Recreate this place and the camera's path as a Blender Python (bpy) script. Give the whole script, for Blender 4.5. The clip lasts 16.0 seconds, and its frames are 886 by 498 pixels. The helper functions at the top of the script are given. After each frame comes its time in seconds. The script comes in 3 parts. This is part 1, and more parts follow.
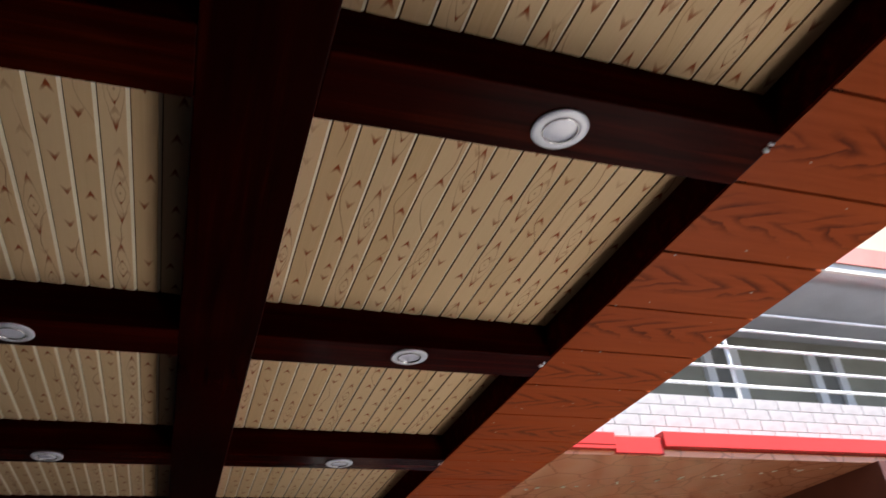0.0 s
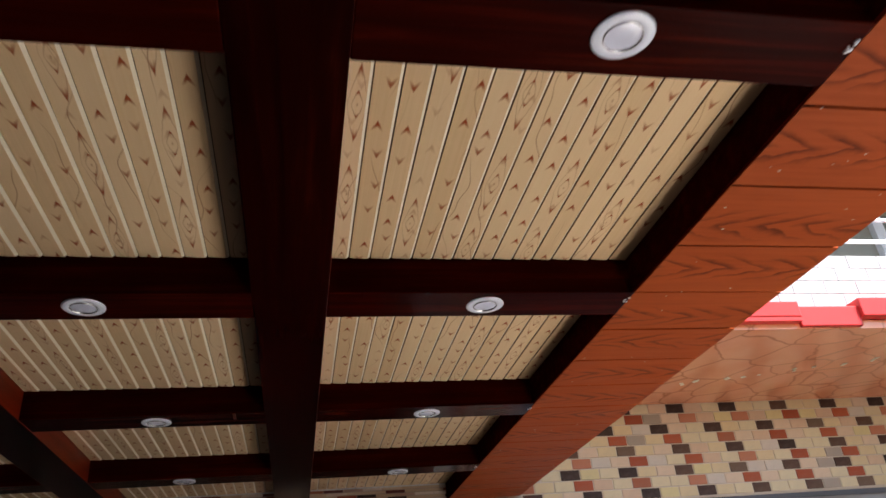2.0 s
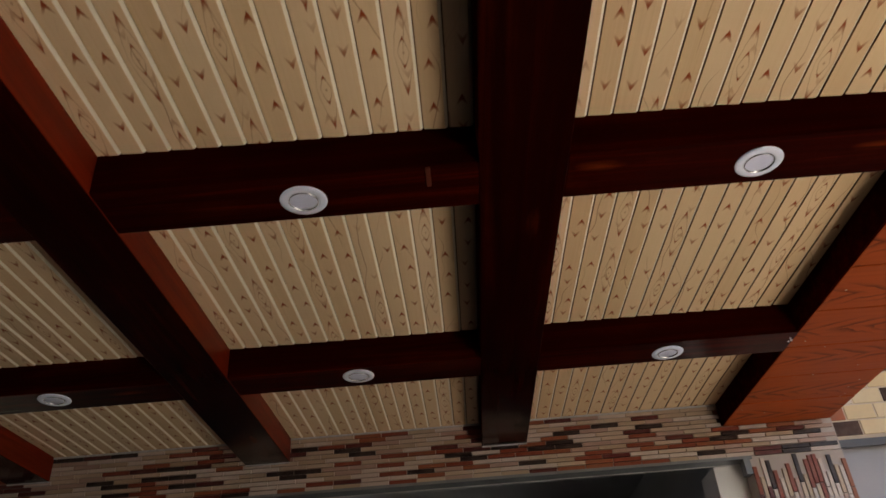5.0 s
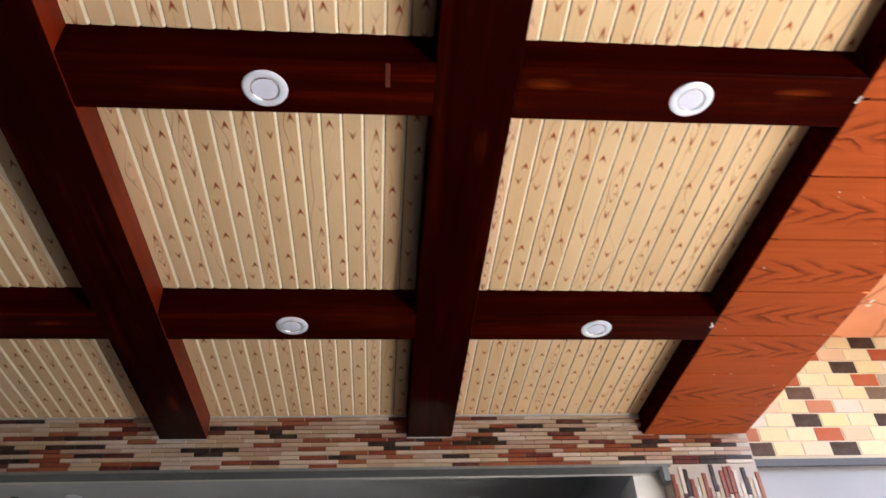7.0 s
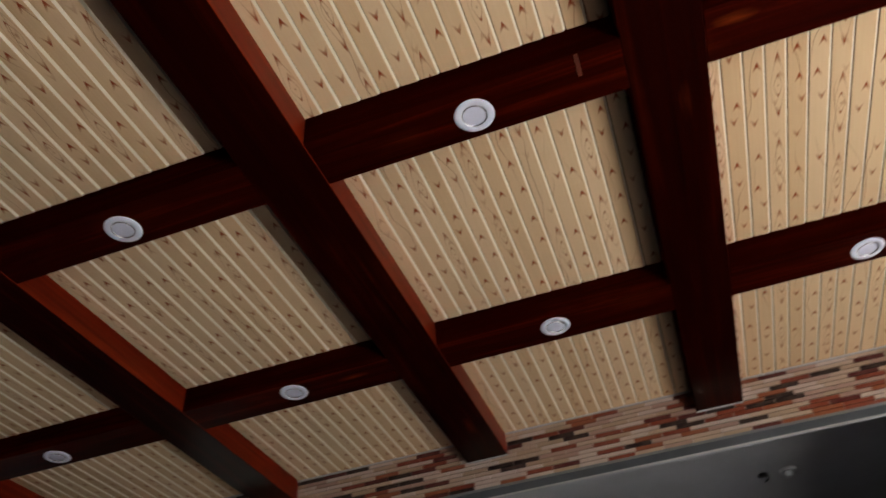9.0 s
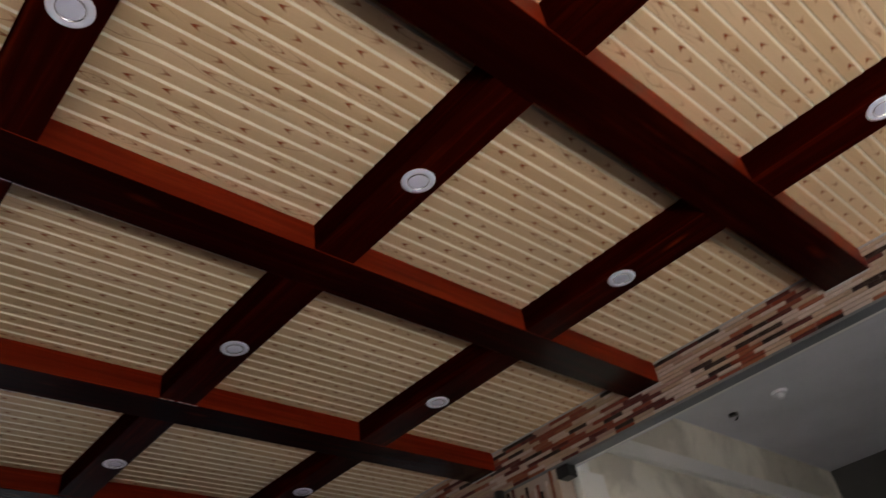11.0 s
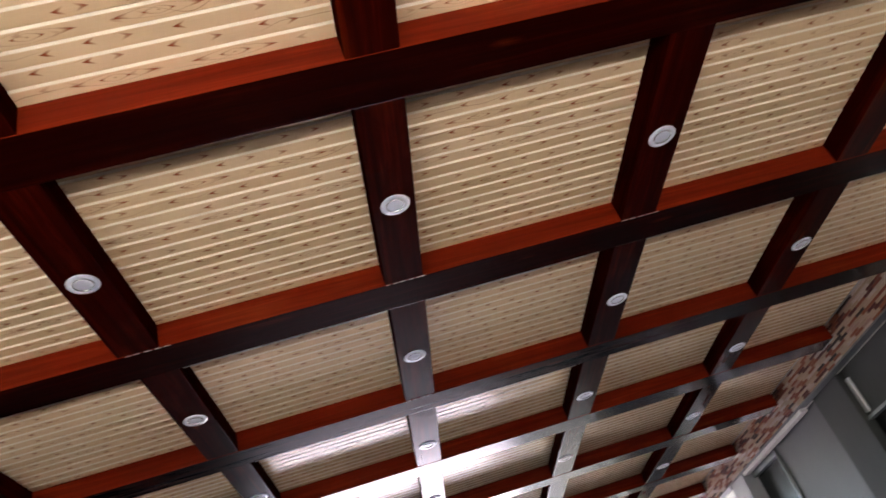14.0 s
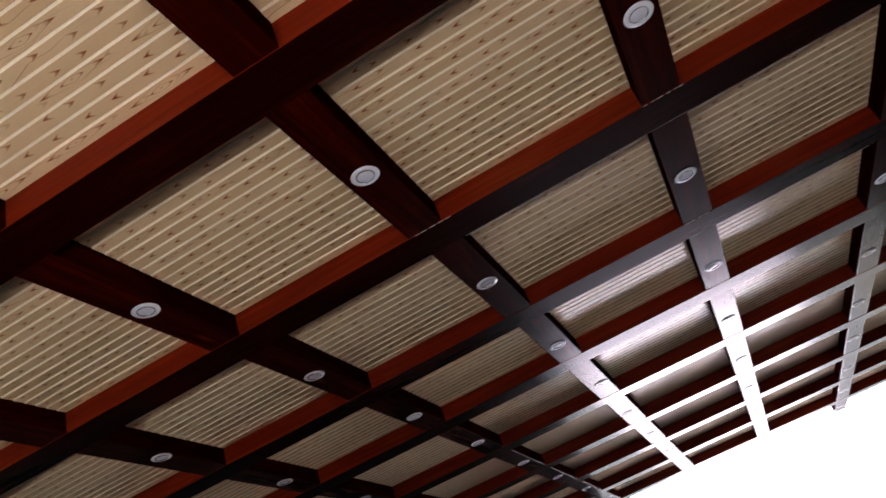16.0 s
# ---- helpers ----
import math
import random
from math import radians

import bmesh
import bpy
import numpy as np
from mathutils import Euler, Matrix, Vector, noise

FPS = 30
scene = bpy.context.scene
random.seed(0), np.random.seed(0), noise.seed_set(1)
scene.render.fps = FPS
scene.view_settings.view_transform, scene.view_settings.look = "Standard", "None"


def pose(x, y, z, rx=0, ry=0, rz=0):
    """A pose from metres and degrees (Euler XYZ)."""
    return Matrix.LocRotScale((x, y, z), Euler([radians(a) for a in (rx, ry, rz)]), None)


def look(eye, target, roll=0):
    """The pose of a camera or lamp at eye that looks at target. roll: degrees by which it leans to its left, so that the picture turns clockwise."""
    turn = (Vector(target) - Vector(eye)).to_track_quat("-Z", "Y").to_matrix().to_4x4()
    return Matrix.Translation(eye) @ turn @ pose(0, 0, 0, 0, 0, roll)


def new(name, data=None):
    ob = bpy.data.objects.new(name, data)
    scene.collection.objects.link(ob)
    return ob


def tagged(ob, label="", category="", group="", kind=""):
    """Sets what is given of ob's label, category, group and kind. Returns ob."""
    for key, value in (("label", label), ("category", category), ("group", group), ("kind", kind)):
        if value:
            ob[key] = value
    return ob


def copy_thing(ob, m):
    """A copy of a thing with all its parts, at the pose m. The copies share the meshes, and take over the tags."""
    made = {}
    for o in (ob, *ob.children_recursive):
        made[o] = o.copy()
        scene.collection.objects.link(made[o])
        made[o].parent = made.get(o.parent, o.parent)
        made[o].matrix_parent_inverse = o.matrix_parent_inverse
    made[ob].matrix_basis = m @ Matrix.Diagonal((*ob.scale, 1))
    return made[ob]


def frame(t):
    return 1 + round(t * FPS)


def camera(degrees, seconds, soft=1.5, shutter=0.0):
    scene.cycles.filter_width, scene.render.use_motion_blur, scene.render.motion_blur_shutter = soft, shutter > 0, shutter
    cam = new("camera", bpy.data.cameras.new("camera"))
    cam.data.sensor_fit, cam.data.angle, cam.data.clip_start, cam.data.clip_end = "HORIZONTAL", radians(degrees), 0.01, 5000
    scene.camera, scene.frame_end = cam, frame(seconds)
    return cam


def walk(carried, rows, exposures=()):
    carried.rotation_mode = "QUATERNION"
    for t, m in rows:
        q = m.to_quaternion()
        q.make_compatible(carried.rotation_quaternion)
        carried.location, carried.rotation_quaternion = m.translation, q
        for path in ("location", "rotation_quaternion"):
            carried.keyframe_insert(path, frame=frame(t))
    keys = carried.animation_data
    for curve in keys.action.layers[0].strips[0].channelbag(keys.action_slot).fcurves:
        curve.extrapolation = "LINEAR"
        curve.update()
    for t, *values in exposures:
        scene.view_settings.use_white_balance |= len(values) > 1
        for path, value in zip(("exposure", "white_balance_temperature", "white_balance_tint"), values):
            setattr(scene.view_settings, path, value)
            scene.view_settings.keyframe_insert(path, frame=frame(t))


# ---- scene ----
# ---- the camera and its walk ----
U = 1.15          # metres from one lamp beam to the next
ZC = 2.95         # underside of the ceiling beams above the floor
cam = camera(61.29, 16.0, shutter=0.4)
# seconds, place in beam spacings from the ceiling's corner lamp, turn in degrees
PATH = [
    (0.0, -0.564, -4.869, -0.861, 122.03, 3.92, -17.97),
    (0.5, -0.498, -4.718, -0.860, 120.66, 3.06, -13.83),
    (1.0, -0.509, -4.416, -0.845, 119.60, 4.81, -12.92),
    (1.5, -0.522, -4.141, -0.858, 117.11, 5.13, -11.57),
    (2.0, -0.503, -3.818, -0.836, 118.59, 4.90, -9.90),
    (2.5, -0.534, -3.501, -0.844, 119.74, 4.92, -10.81),
    (3.0, -0.504, -3.208, -0.848, 118.57, 3.53, -17.90),
    (3.5, -0.431, -2.906, -0.837, 120.68, 2.33, -15.01),
    (4.0, -0.449, -2.651, -0.878, 119.07, 3.26, -8.26),
    (4.5, -0.550, -2.412, -0.856, 120.23, 4.63, 1.29),
    (4.7, -0.649, -2.363, -0.909, 121.26, 3.87, 2.73),
    (6.8, -0.782, -2.125, -1.240, 127.50, 2.05, -2.77),
    (7.0, -0.737, -2.112, -1.369, 128.86, 2.52, -4.17),
    (7.5, -0.684, -2.147, -1.491, 131.29, 4.57, 1.16),
    (8.0, -0.709, -2.182, -1.491, 132.12, 2.07, 3.65),
    (8.5, -0.786, -2.172, -1.523, 133.32, 3.90, 11.28),
    (9.0, -0.774, -2.170, -1.503, 131.80, 3.89, 19.68),
    (9.2, -0.772, -2.173, -1.496, 131.17, 4.97, 23.43),
    (11.3, -0.954, -2.167, -1.535, 127.83, 8.85, 53.60),
    (11.5, -0.995, -2.180, -1.529, 127.86, 9.93, 56.99),
    (12.0, -1.071, -2.227, -1.524, 126.24, 11.56, 63.51),
    (12.5, -1.156, -2.254, -1.531, 125.29, 12.98, 68.82),
    (13.0, -1.175, -2.207, -1.543, 125.02, 14.61, 76.95),
    (13.5, -1.144, -2.197, -1.586, 125.71, 15.47, 84.98),
    (14.0, -1.140, -2.243, -1.585, 125.73, 17.04, 91.96),
    (14.5, -1.116, -2.272, -1.613, 126.02, 17.29, 97.96),
    (15.0, -1.128, -2.307, -1.614, 124.66, 18.25, 104.24),
    (15.5, -1.150, -2.365, -1.625, 123.48, 18.26, 110.35),
    (16.0, -1.175, -2.391, -1.602, 122.65, 18.78, 115.50),
]
# seconds, stops, white balance
EXPOSURES = [(0.0, 1.68, 6600, 13.0), (2.5, 2.53, 6671, 13.0), (3.5, 2.93, 6700, 13.0), (4.0, 2.73, 7050, 13.0), (4.7, 2.43, 7250, 13.0), (6.8, 3.73, 6500, 11.0), (7.0, 3.88, 6495, 11.0),
             (7.5, 3.73, 6484, 11.0), (9.0, 3.38, 6450, 11.0), (11.5, 3.78, 6600, 14.0), (12.5, 4.18, 6588, 14.0), (14.0, 4.78, 6572, 14.0), (15.0, 4.63, 6561, 14.0), (16.0, 4.03, 6550, 14.0)]
walk(cam, [(t, pose(U * x, U * y, ZC + U * z, rx, ry, rz)) for t, x, y, z, rx, ry, rz in PATH], EXPOSURES)

# ---- world and sun ----
SUN_EL, SUN_AZ = 62.0, -42.0     # elevation; azimuth of the sun seen from the place, degrees from +x towards +y
world = bpy.data.worlds.new("sky")
scene.world = world
world.use_nodes = True
sky = world.node_tree.nodes.new("ShaderNodeTexSky")
sky.sky_type = "NISHITA"
sky.sun_disc = False
sky.sun_elevation = radians(SUN_EL)
sky.sun_rotation = radians(90 - SUN_AZ)
bg = world.node_tree.nodes["Background"]
bg.inputs["Strength"].default_value = 0.09
world.node_tree.links.new(sky.outputs[0], bg.inputs["Color"])
sun_data = bpy.data.lights.new("sun", "SUN")
sun_data.energy, sun_data.angle, sun_data.color = 5.0, radians(0.5), (1.0, 0.97, 0.93)
sun = new("sun", sun_data)
_d = Vector((math.cos(radians(SUN_EL)) * math.cos(radians(SUN_AZ)), math.cos(radians(SUN_EL)) * math.sin(radians(SUN_AZ)), math.sin(radians(SUN_EL))))
sun.matrix_world = look(_d * 40, (0, 0, 0))

# ---- materials ----
class Nodes:
    """A node material and short ways to wire it."""
    def __init__(self, name, rough=0.5, metal=0.0, coat=0.0, coat_rough=0.1, spec=0.5):
        self.mat = bpy.data.materials.new(name)
        self.mat.use_nodes = True
        self.t = self.mat.node_tree
        self.b = self.t.nodes["Principled BSDF"]
        self.b.inputs["Roughness"].default_value = rough
        self.b.inputs["Metallic"].default_value = metal
        self.b.inputs["Coat Weight"].default_value = coat
        self.b.inputs["Coat Roughness"].default_value = coat_rough
        self.b.inputs["Specular IOR Level"].default_value = spec

    def put(self, a, socket):
        if isinstance(a, (int, float)):
            socket.default_value = a
        elif isinstance(a, tuple):
            socket.default_value = a if len(a) == len(socket.default_value) else (*a, 1.0)
        else:
            self.t.links.new(a, socket)

    def math(self, op, a, b=0.0, c=0.0):
        n = self.t.nodes.new("ShaderNodeMath")
        n.operation = op
        for k, v in enumerate((a, b, c)):
            self.put(v, n.inputs[k])
        return n.outputs[0]

    def coords(self, which="Object"):
        return self.t.nodes.new("ShaderNodeTexCoord").outputs[which]

    def split(self, v):
        n = self.t.nodes.new("ShaderNodeSeparateXYZ")
        self.put(v, n.inputs[0])
        return n.outputs

    def join(self, x, y, z):
        n = self.t.nodes.new("ShaderNodeCombineXYZ")
        for k, v in enumerate((x, y, z)):
            self.put(v, n.inputs[k])
        return n.outputs[0]

    def noise(self, v, scale, detail=3.0, rough=0.55, distortion=0.0):
        n = self.t.nodes.new("ShaderNodeTexNoise")
        self.put(v, n.inputs["Vector"])
        n.inputs["Scale"].default_value = scale
        n.inputs["Detail"].default_value = detail
        n.inputs["Roughness"].default_value = rough
        n.inputs["Distortion"].default_value = distortion
        return n.outputs["Fac"]

    def white(self, v):
        n = self.t.nodes.new("ShaderNodeTexWhiteNoise")
        n.noise_dimensions = "3D"
        self.put(v, n.inputs["Vector"])
        return n.outputs["Value"], n.outputs["Color"]

    def voronoi(self, v, scale, feature="DISTANCE_TO_EDGE"):
        n = self.t.nodes.new("ShaderNodeTexVoronoi")
        n.feature = feature
        self.put(v, n.inputs["Vector"])
        n.inputs["Scale"].default_value = scale
        return n.outputs["Distance"]

    def ramp(self, f, stops, constant=False):
        n = self.t.nodes.new("ShaderNodeValToRGB")
        n.color_ramp.interpolation = "CONSTANT" if constant else "LINEAR"
        e = n.color_ramp.elements
        while len(e) < len(stops):
            e.new(0.5)
        for k, (p, col) in enumerate(stops):
            e[k].position = p
            e[k].color = (*col, 1.0) if len(col) == 3 else col
        self.put(f, n.inputs[0])
        return n.outputs[0]

    def span(self, f, a, b, c=0.0, d=1.0):
        n = self.t.nodes.new("ShaderNodeMapRange")
        for k, v in enumerate((f, a, b, c, d)):
            self.put(v, n.inputs[k])
        return n.outputs[0]

    def mix(self, f, a, b, blend="MIX"):
        n = self.t.nodes.new("ShaderNodeMix")
        n.data_type, n.blend_type = "RGBA", blend
        self.put(f, n.inputs[0])
        self.put(a, n.inputs[6])
        self.put(b, n.inputs[7])
        return n.outputs[2]

    def colour(self, a):
        self.put(a, self.b.inputs["Base Color"])
        return self

    def rough(self, a):
        self.put(a, self.b.inputs["Roughness"])
        return self

    def bump(self, h, strength=0.3, distance=0.002):
        n = self.t.nodes.new("ShaderNodeBump")
        n.inputs["Strength"].default_value = strength
        n.inputs["Distance"].default_value = distance
        self.put(h, n.inputs["Height"])
        self.t.links.new(n.outputs[0], self.b.inputs["Normal"])
        return self

    def grazing_coat(self, a, b, c, d):
        """Varnish that shines more towards grazing view."""
        n = self.t.nodes.new("ShaderNodeLayerWeight")
        n.inputs["Blend"].default_value = 0.5
        self.put(self.span(n.outputs["Facing"], a, b, c, d), self.b.inputs["Coat Weight"])
        return self

    def random(self):
        return self.t.nodes.new("ShaderNodeObjectInfo").outputs["Random"]

    def island(self):
        return self.t.nodes.new("ShaderNodeNewGeometry").outputs["Random Per Island"]


def plaster(name, col, rough=0.8, stain=0.12):
    m = Nodes(name, rough)
    p = m.coords()
    big, fine = m.noise(p, 1.3, 4), m.noise(p, 60, 3)
    dark = tuple(c * (1 - stain * 2) for c in col)
    m.colour(m.mix(m.span(big, 0.35, 0.7), col, dark)).bump(fine, 0.25, 0.001)
    return m.mat


def mahogany(name, tones, worn_tone, spec, coat):
    m = Nodes(name, 0.34, coat=coat, coat_rough=0.18, spec=spec)
    x, y, z = m.split(m.coords())
    shift = m.math("MULTIPLY", m.random(), 37.0)
    lengthwise = m.math("ADD", x, shift)
    grain = m.noise(m.join(m.math("MULTIPLY", lengthwise, 1.2), m.math("MULTIPLY", y, 26), m.math("MULTIPLY", z, 26)), 1.0, 5, 0.6, 0.6)
    blotch = m.noise(m.join(m.math("MULTIPLY", lengthwise, 2.2), m.math("MULTIPLY", y, 5), m.math("ADD", m.math("MULTIPLY", z, 5), shift)), 1.0, 3)
    col = m.ramp(grain, [(0.25, tones[0]), (0.55, tones[1]), (0.8, tones[2])])
    # here and there an orange knot
    s = m.math("DIVIDE", lengthwise, 0.7)
    k1, kc = m.white(m.join(m.math("FLOOR", s), m.math("MULTIPLY", m.random(), 31.0), 2.0))
    ka, kb, kd = m.split(kc)
    knot = m.math("POWER", m.math("ADD", m.math("POWER", m.math("DIVIDE", m.math("MULTIPLY", m.math("SUBTRACT", m.math("FRACT", s), 0.5), 0.7), 0.075), 2.0),
                                  m.math("POWER", m.math("DIVIDE", m.math("SUBTRACT", y, m.math("MULTIPLY", m.math("SUBTRACT", ka, 0.5), 0.07)), 0.020), 2.0)), 0.5)
    knot = m.math("ADD", knot, m.math("MULTIPLY", m.math("SUBTRACT", blotch, 0.5), 3.0))
    knot = m.math("MULTIPLY", m.math("MULTIPLY", m.span(knot, -0.1, 1.1, 1.0, 0.0), m.span(grain, 0.34, 0.62)), m.math("LESS_THAN", k1, 0.24))
    worn = m.math("MAXIMUM", knot, m.math("MULTIPLY", m.math("MULTIPLY", m.span(blotch, 0.57, 0.76), m.span(grain, 0.36, 0.66)), 0.25))
    m.colour(m.mix(worn, col, worn_tone))
    m.rough(m.span(blotch, 0.3, 0.7, 0.28, 0.42)).bump(grain, 0.25, 0.0015)
    if coat:
        m.grazing_coat(0.48, 0.74, coat * 0.01, coat)
        m.b.inputs["Coat IOR"].default_value = 1.6
    return m.mat


PLANK = 0.056 * U


def cream_planks():
    """Printed cream boards: pale ground, faint grain, reddish arrowhead flecks, here and there a long loop. UV: board number and metres along it."""
    m = Nodes("cream_printed_boards", 0.5, spec=0.08, coat=0.2, coat_rough=0.16)
    u, v, _ = m.split(m.coords("UV"))
    board = m.math("FLOOR", u)
    across = m.math("MULTIPLY", m.math("SUBTRACT", m.math("FRACT", u), 0.5), PLANK)
    r0, c0 = m.white(m.join(board, 3.0, 1.0))
    r1, r2, r3 = m.split(c0)

    ragged = m.math("MULTIPLY", m.math("SUBTRACT", m.noise(m.join(m.math("MULTIPLY", u, 3.0), m.math("MULTIPLY", v, 45.0), board), 1.0, 2), 0.5), 0.005)
    eyed = m.math("LESS_THAN", m.math("MODULO", board, 3.0), 0.5)

    def vees(step, seed, share, size, thick, slope):
        """Ragged V marks, thick at the tip and fading along the arms."""
        s = m.math("ADD", m.math("DIVIDE", v, step), m.math("MULTIPLY", m.white(m.join(board, seed, 5.0))[0], 9.0))
        ra, ca = m.white(m.join(board, m.math("FLOOR", s), seed))
        a, b, c = m.split(ca)
        along = m.math("MULTIPLY", m.math("SUBTRACT", m.math("FRACT", s), m.math("ADD", 0.32, m.math("MULTIPLY", b, 0.28))), step)
        sign = m.math("SUBTRACT", m.math("MULTIPLY", m.math("GREATER_THAN", a, 0.5), 2.0), 1.0)
        h = m.math("MULTIPLY", along, sign)
        w = m.math("ABSOLUTE", m.math("ADD", ragged, m.math("SUBTRACT", across, m.math("MULTIPLY", m.math("SUBTRACT", c, 0.5), PLANK * 0.32))))
        tip = m.math("SUBTRACT", h, m.math("MULTIPLY", w, slope))
        width = m.span(h, 0.0, size, thick, thick * 0.25)
        arm = m.math("MULTIPLY", m.span(tip, -0.003, 0.0035), m.span(m.math("SUBTRACT", tip, width), 0.0, 0.004, 1.0, 0.0))
        arm = m.math("MULTIPLY", arm, m.span(h, size * 0.35, size, 1.0, 0.0))
        return m.math("MULTIPLY", arm, m.math("MULTIPLY", m.math("LESS_THAN", ra, share), m.math("ADD", 0.6, m.math("MULTIPLY", a, 0.4))))

    small = m.math("MULTIPLY", vees(0.132, 11.0, 0.94, 0.040, 0.0340, 2.5), m.math("SUBTRACT", 1.0, m.math("MULTIPLY", eyed, 0.65)))
    # pointed eyes, one inside the other, on every third board
    s = m.math("ADD", m.math("DIVIDE", v, 0.36), m.math("MULTIPLY", r3, 5.0))
    re, ce = m.white(m.join(board, m.math("FLOOR", s), 67.0))
    e1, e2, e3 = m.split(ce)
    along = m.math("ABSOLUTE", m.math("MULTIPLY", m.math("SUBTRACT", m.math("FRACT", s), 0.5), 0.36))
    side = m.math("ABSOLUTE", m.math("ADD", m.math("SUBTRACT", across, m.math("MULTIPLY", m.math("SUBTRACT", e2, 0.5), 0.014)), ragged))
    there = m.math("MULTIPLY", eyed, m.math("LESS_THAN", re, 0.85))

    def eye(length, wide, line, fill):
        q = m.math("DIVIDE", along, length)
        rim = m.math("ADD", m.math("DIVIDE", side, wide), m.math("POWER", q, 1.35))
        edge = m.span(m.math("ABSOLUTE", m.math("SUBTRACT", rim, 0.93)), line * 0.4, line, 1.0, 0.0)
        tips = m.math("MULTIPLY", m.math("MULTIPLY", m.span(q, 0.62, 0.85), m.span(rim, 0.9, 1.05, 1.0, 0.0)), m.span(rim, 0.60, 0.78))
        return m.math("MULTIPLY", edge, m.span(q, 0.1, 0.8, 0.35, 0.9)), m.math("MULTIPLY", tips, fill)
    edge_a, tip_a = eye(0.048, 0.0135, 0.14, 1.0)
    edge_b, tip_b = eye(0.135, 0.0230, 0.075, 0.8)
    dot = m.span(m.math("ADD", m.math("DIVIDE", along, 0.006), m.math("DIVIDE", side, 0.003)), 0.7, 1.3, 0.7, 0.0)
    lines = m.math("MULTIPLY", there, m.math("MAXIMUM", m.math("MAXIMUM", edge_a, dot), m.math("MULTIPLY", edge_b, 0.75)))
    marks = m.math("MAXIMUM", small, m.math("MULTIPLY", there, m.math("MAXIMUM", tip_a, tip_b)))
    # thin wandering lines
    drift = m.noise(m.join(m.math("MULTIPLY", board, 5.3), m.math("MULTIPLY", v, 2.6), 3.0), 1.0, 1.5)
    vein = m.span(m.math("ABSOLUTE", m.math("SUBTRACT", across, m.math("MULTIPLY", m.math("SUBTRACT", drift, 0.5), 0.24))), 0.0006, 0.0019, 1.0, 0.0)
    vein = m.math("MULTIPLY", vein, m.span(m.noise(m.join(m.math("MULTIPLY", board, 8.1), m.math("MULTIPLY", v, 1.9), 9.0), 1.0, 2), 0.49, 0.60, 0.0, 0.95))
    grain = m.noise(m.join(m.math("MULTIPLY", u, 9.0), m.math("MULTIPLY", v, 1.3), board), 1.0, 4, 0.6, 0.8)
    tone = m.math("ADD", m.math("MULTIPLY", r1, 0.5), m.math("MULTIPLY", grain, 0.55))
    base = m.ramp(tone, [(0.1, (0.67, 0.450, 0.240)), (0.5, (0.76, 0.538, 0.312)), (0.95, (0.81, 0.60, 0.375))])
    base = m.mix(m.math("MULTIPLY", m.math("MAXIMUM", lines, vein), 0.68), base, (0.30, 0.09, 0.035))
    col = m.mix(m.math("MINIMUM", m.math("MULTIPLY", marks, 1.2), 1.0), base, (0.33, 0.062, 0.014))
    # painted highlight: the groove's lit bevel is coloured paler than the board
    col = m.mix(m.math("GREATER_THAN", m.math("FRACT", u), 0.845), col, (0.88, 0.77, 0.59))
    # the slot beside it gets its shade as a dark brown colour
    col = m.mix(m.math("GREATER_THAN", m.math("FRACT", u), 0.9705), col, (0.21, 0.105, 0.045))
    m.colour(col).bump(grain, 0.08, 0.0006)
    m.grazing_coat(0.55, 0.80, 0.01, 0.85)
    return m.mat


def orange_boards():
    """Orange-brown boards with nested arrowhead grain down the middle. Object space: x along the board, y across."""
    m = Nodes("orange_brown_board", 0.5, spec=0.06)
    x, y, z = m.split(m.coords())
    r = m.random()
    rv, rc = m.white(m.join(m.math("MULTIPLY", r, 91.0), 2.0, 7.0))
    ra, rb, rd = m.split(rc)
    off = m.math("MULTIPLY", r, 53.0)
    n1 = m.noise(m.join(m.math("ADD", x, off), y, z), 7, 3)
    w = m.math("ABSOLUTE", m.math("ADD", m.math("SUBTRACT", y, m.math("MULTIPLY", m.math("SUBTRACT", rb, 0.5), 0.10)), m.math("MULTIPLY", m.math("SUBTRACT", n1, 0.5), 0.09)))
    way = m.math("SUBTRACT", m.math("MULTIPLY", m.math("GREATER_THAN", ra, 0.4), 2.0), 1.0)
    arrow = m.math("ADD", m.math("ADD", m.math("MULTIPLY", x, way), m.math("MULTIPLY", w, 2.3)), m.math("ADD", off, m.math("MULTIPLY", n1, 0.10)))
    saw = m.math("FRACT", m.math("DIVIDE", arrow, 0.125))
    line = m.math("MULTIPLY", m.span(saw, 0.0, 0.07, 0.0, 1.0), m.span(saw, 0.11, 0.5, 1.0, 0.0))
    fade = m.math("MULTIPLY", m.span(w, 0.035, 0.085, 1.0, 0.0), m.span(n1, 0.30, 0.5))
    fine = m.noise(m.join(m.math("MULTIPLY", m.math("ADD", x, off), 3), m.math("MULTIPLY", y, 55), z), 1.0, 4, 0.6)
    patch = m.noise(m.join(m.math("ADD", x, off), m.math("MULTIPLY", y, 3), 1.0), 3, 3)
    base = m.ramp(m.math("ADD", m.math("MULTIPLY", fine, 0.6), m.math("MULTIPLY", patch, 0.4)), [(0.3, (0.285, 0.050, 0.011)), (0.7, (0.405, 0.082, 0.021))])
    m.colour(m.mix(m.math("MULTIPLY", m.math("MULTIPLY", line, fade), 0.82), base, (0.085, 0.013, 0.005)))
    m.rough(m.span(patch, 0.3, 0.7, 0.36, 0.5)).bump(fine, 0.12, 0.0008)
    return m.mat


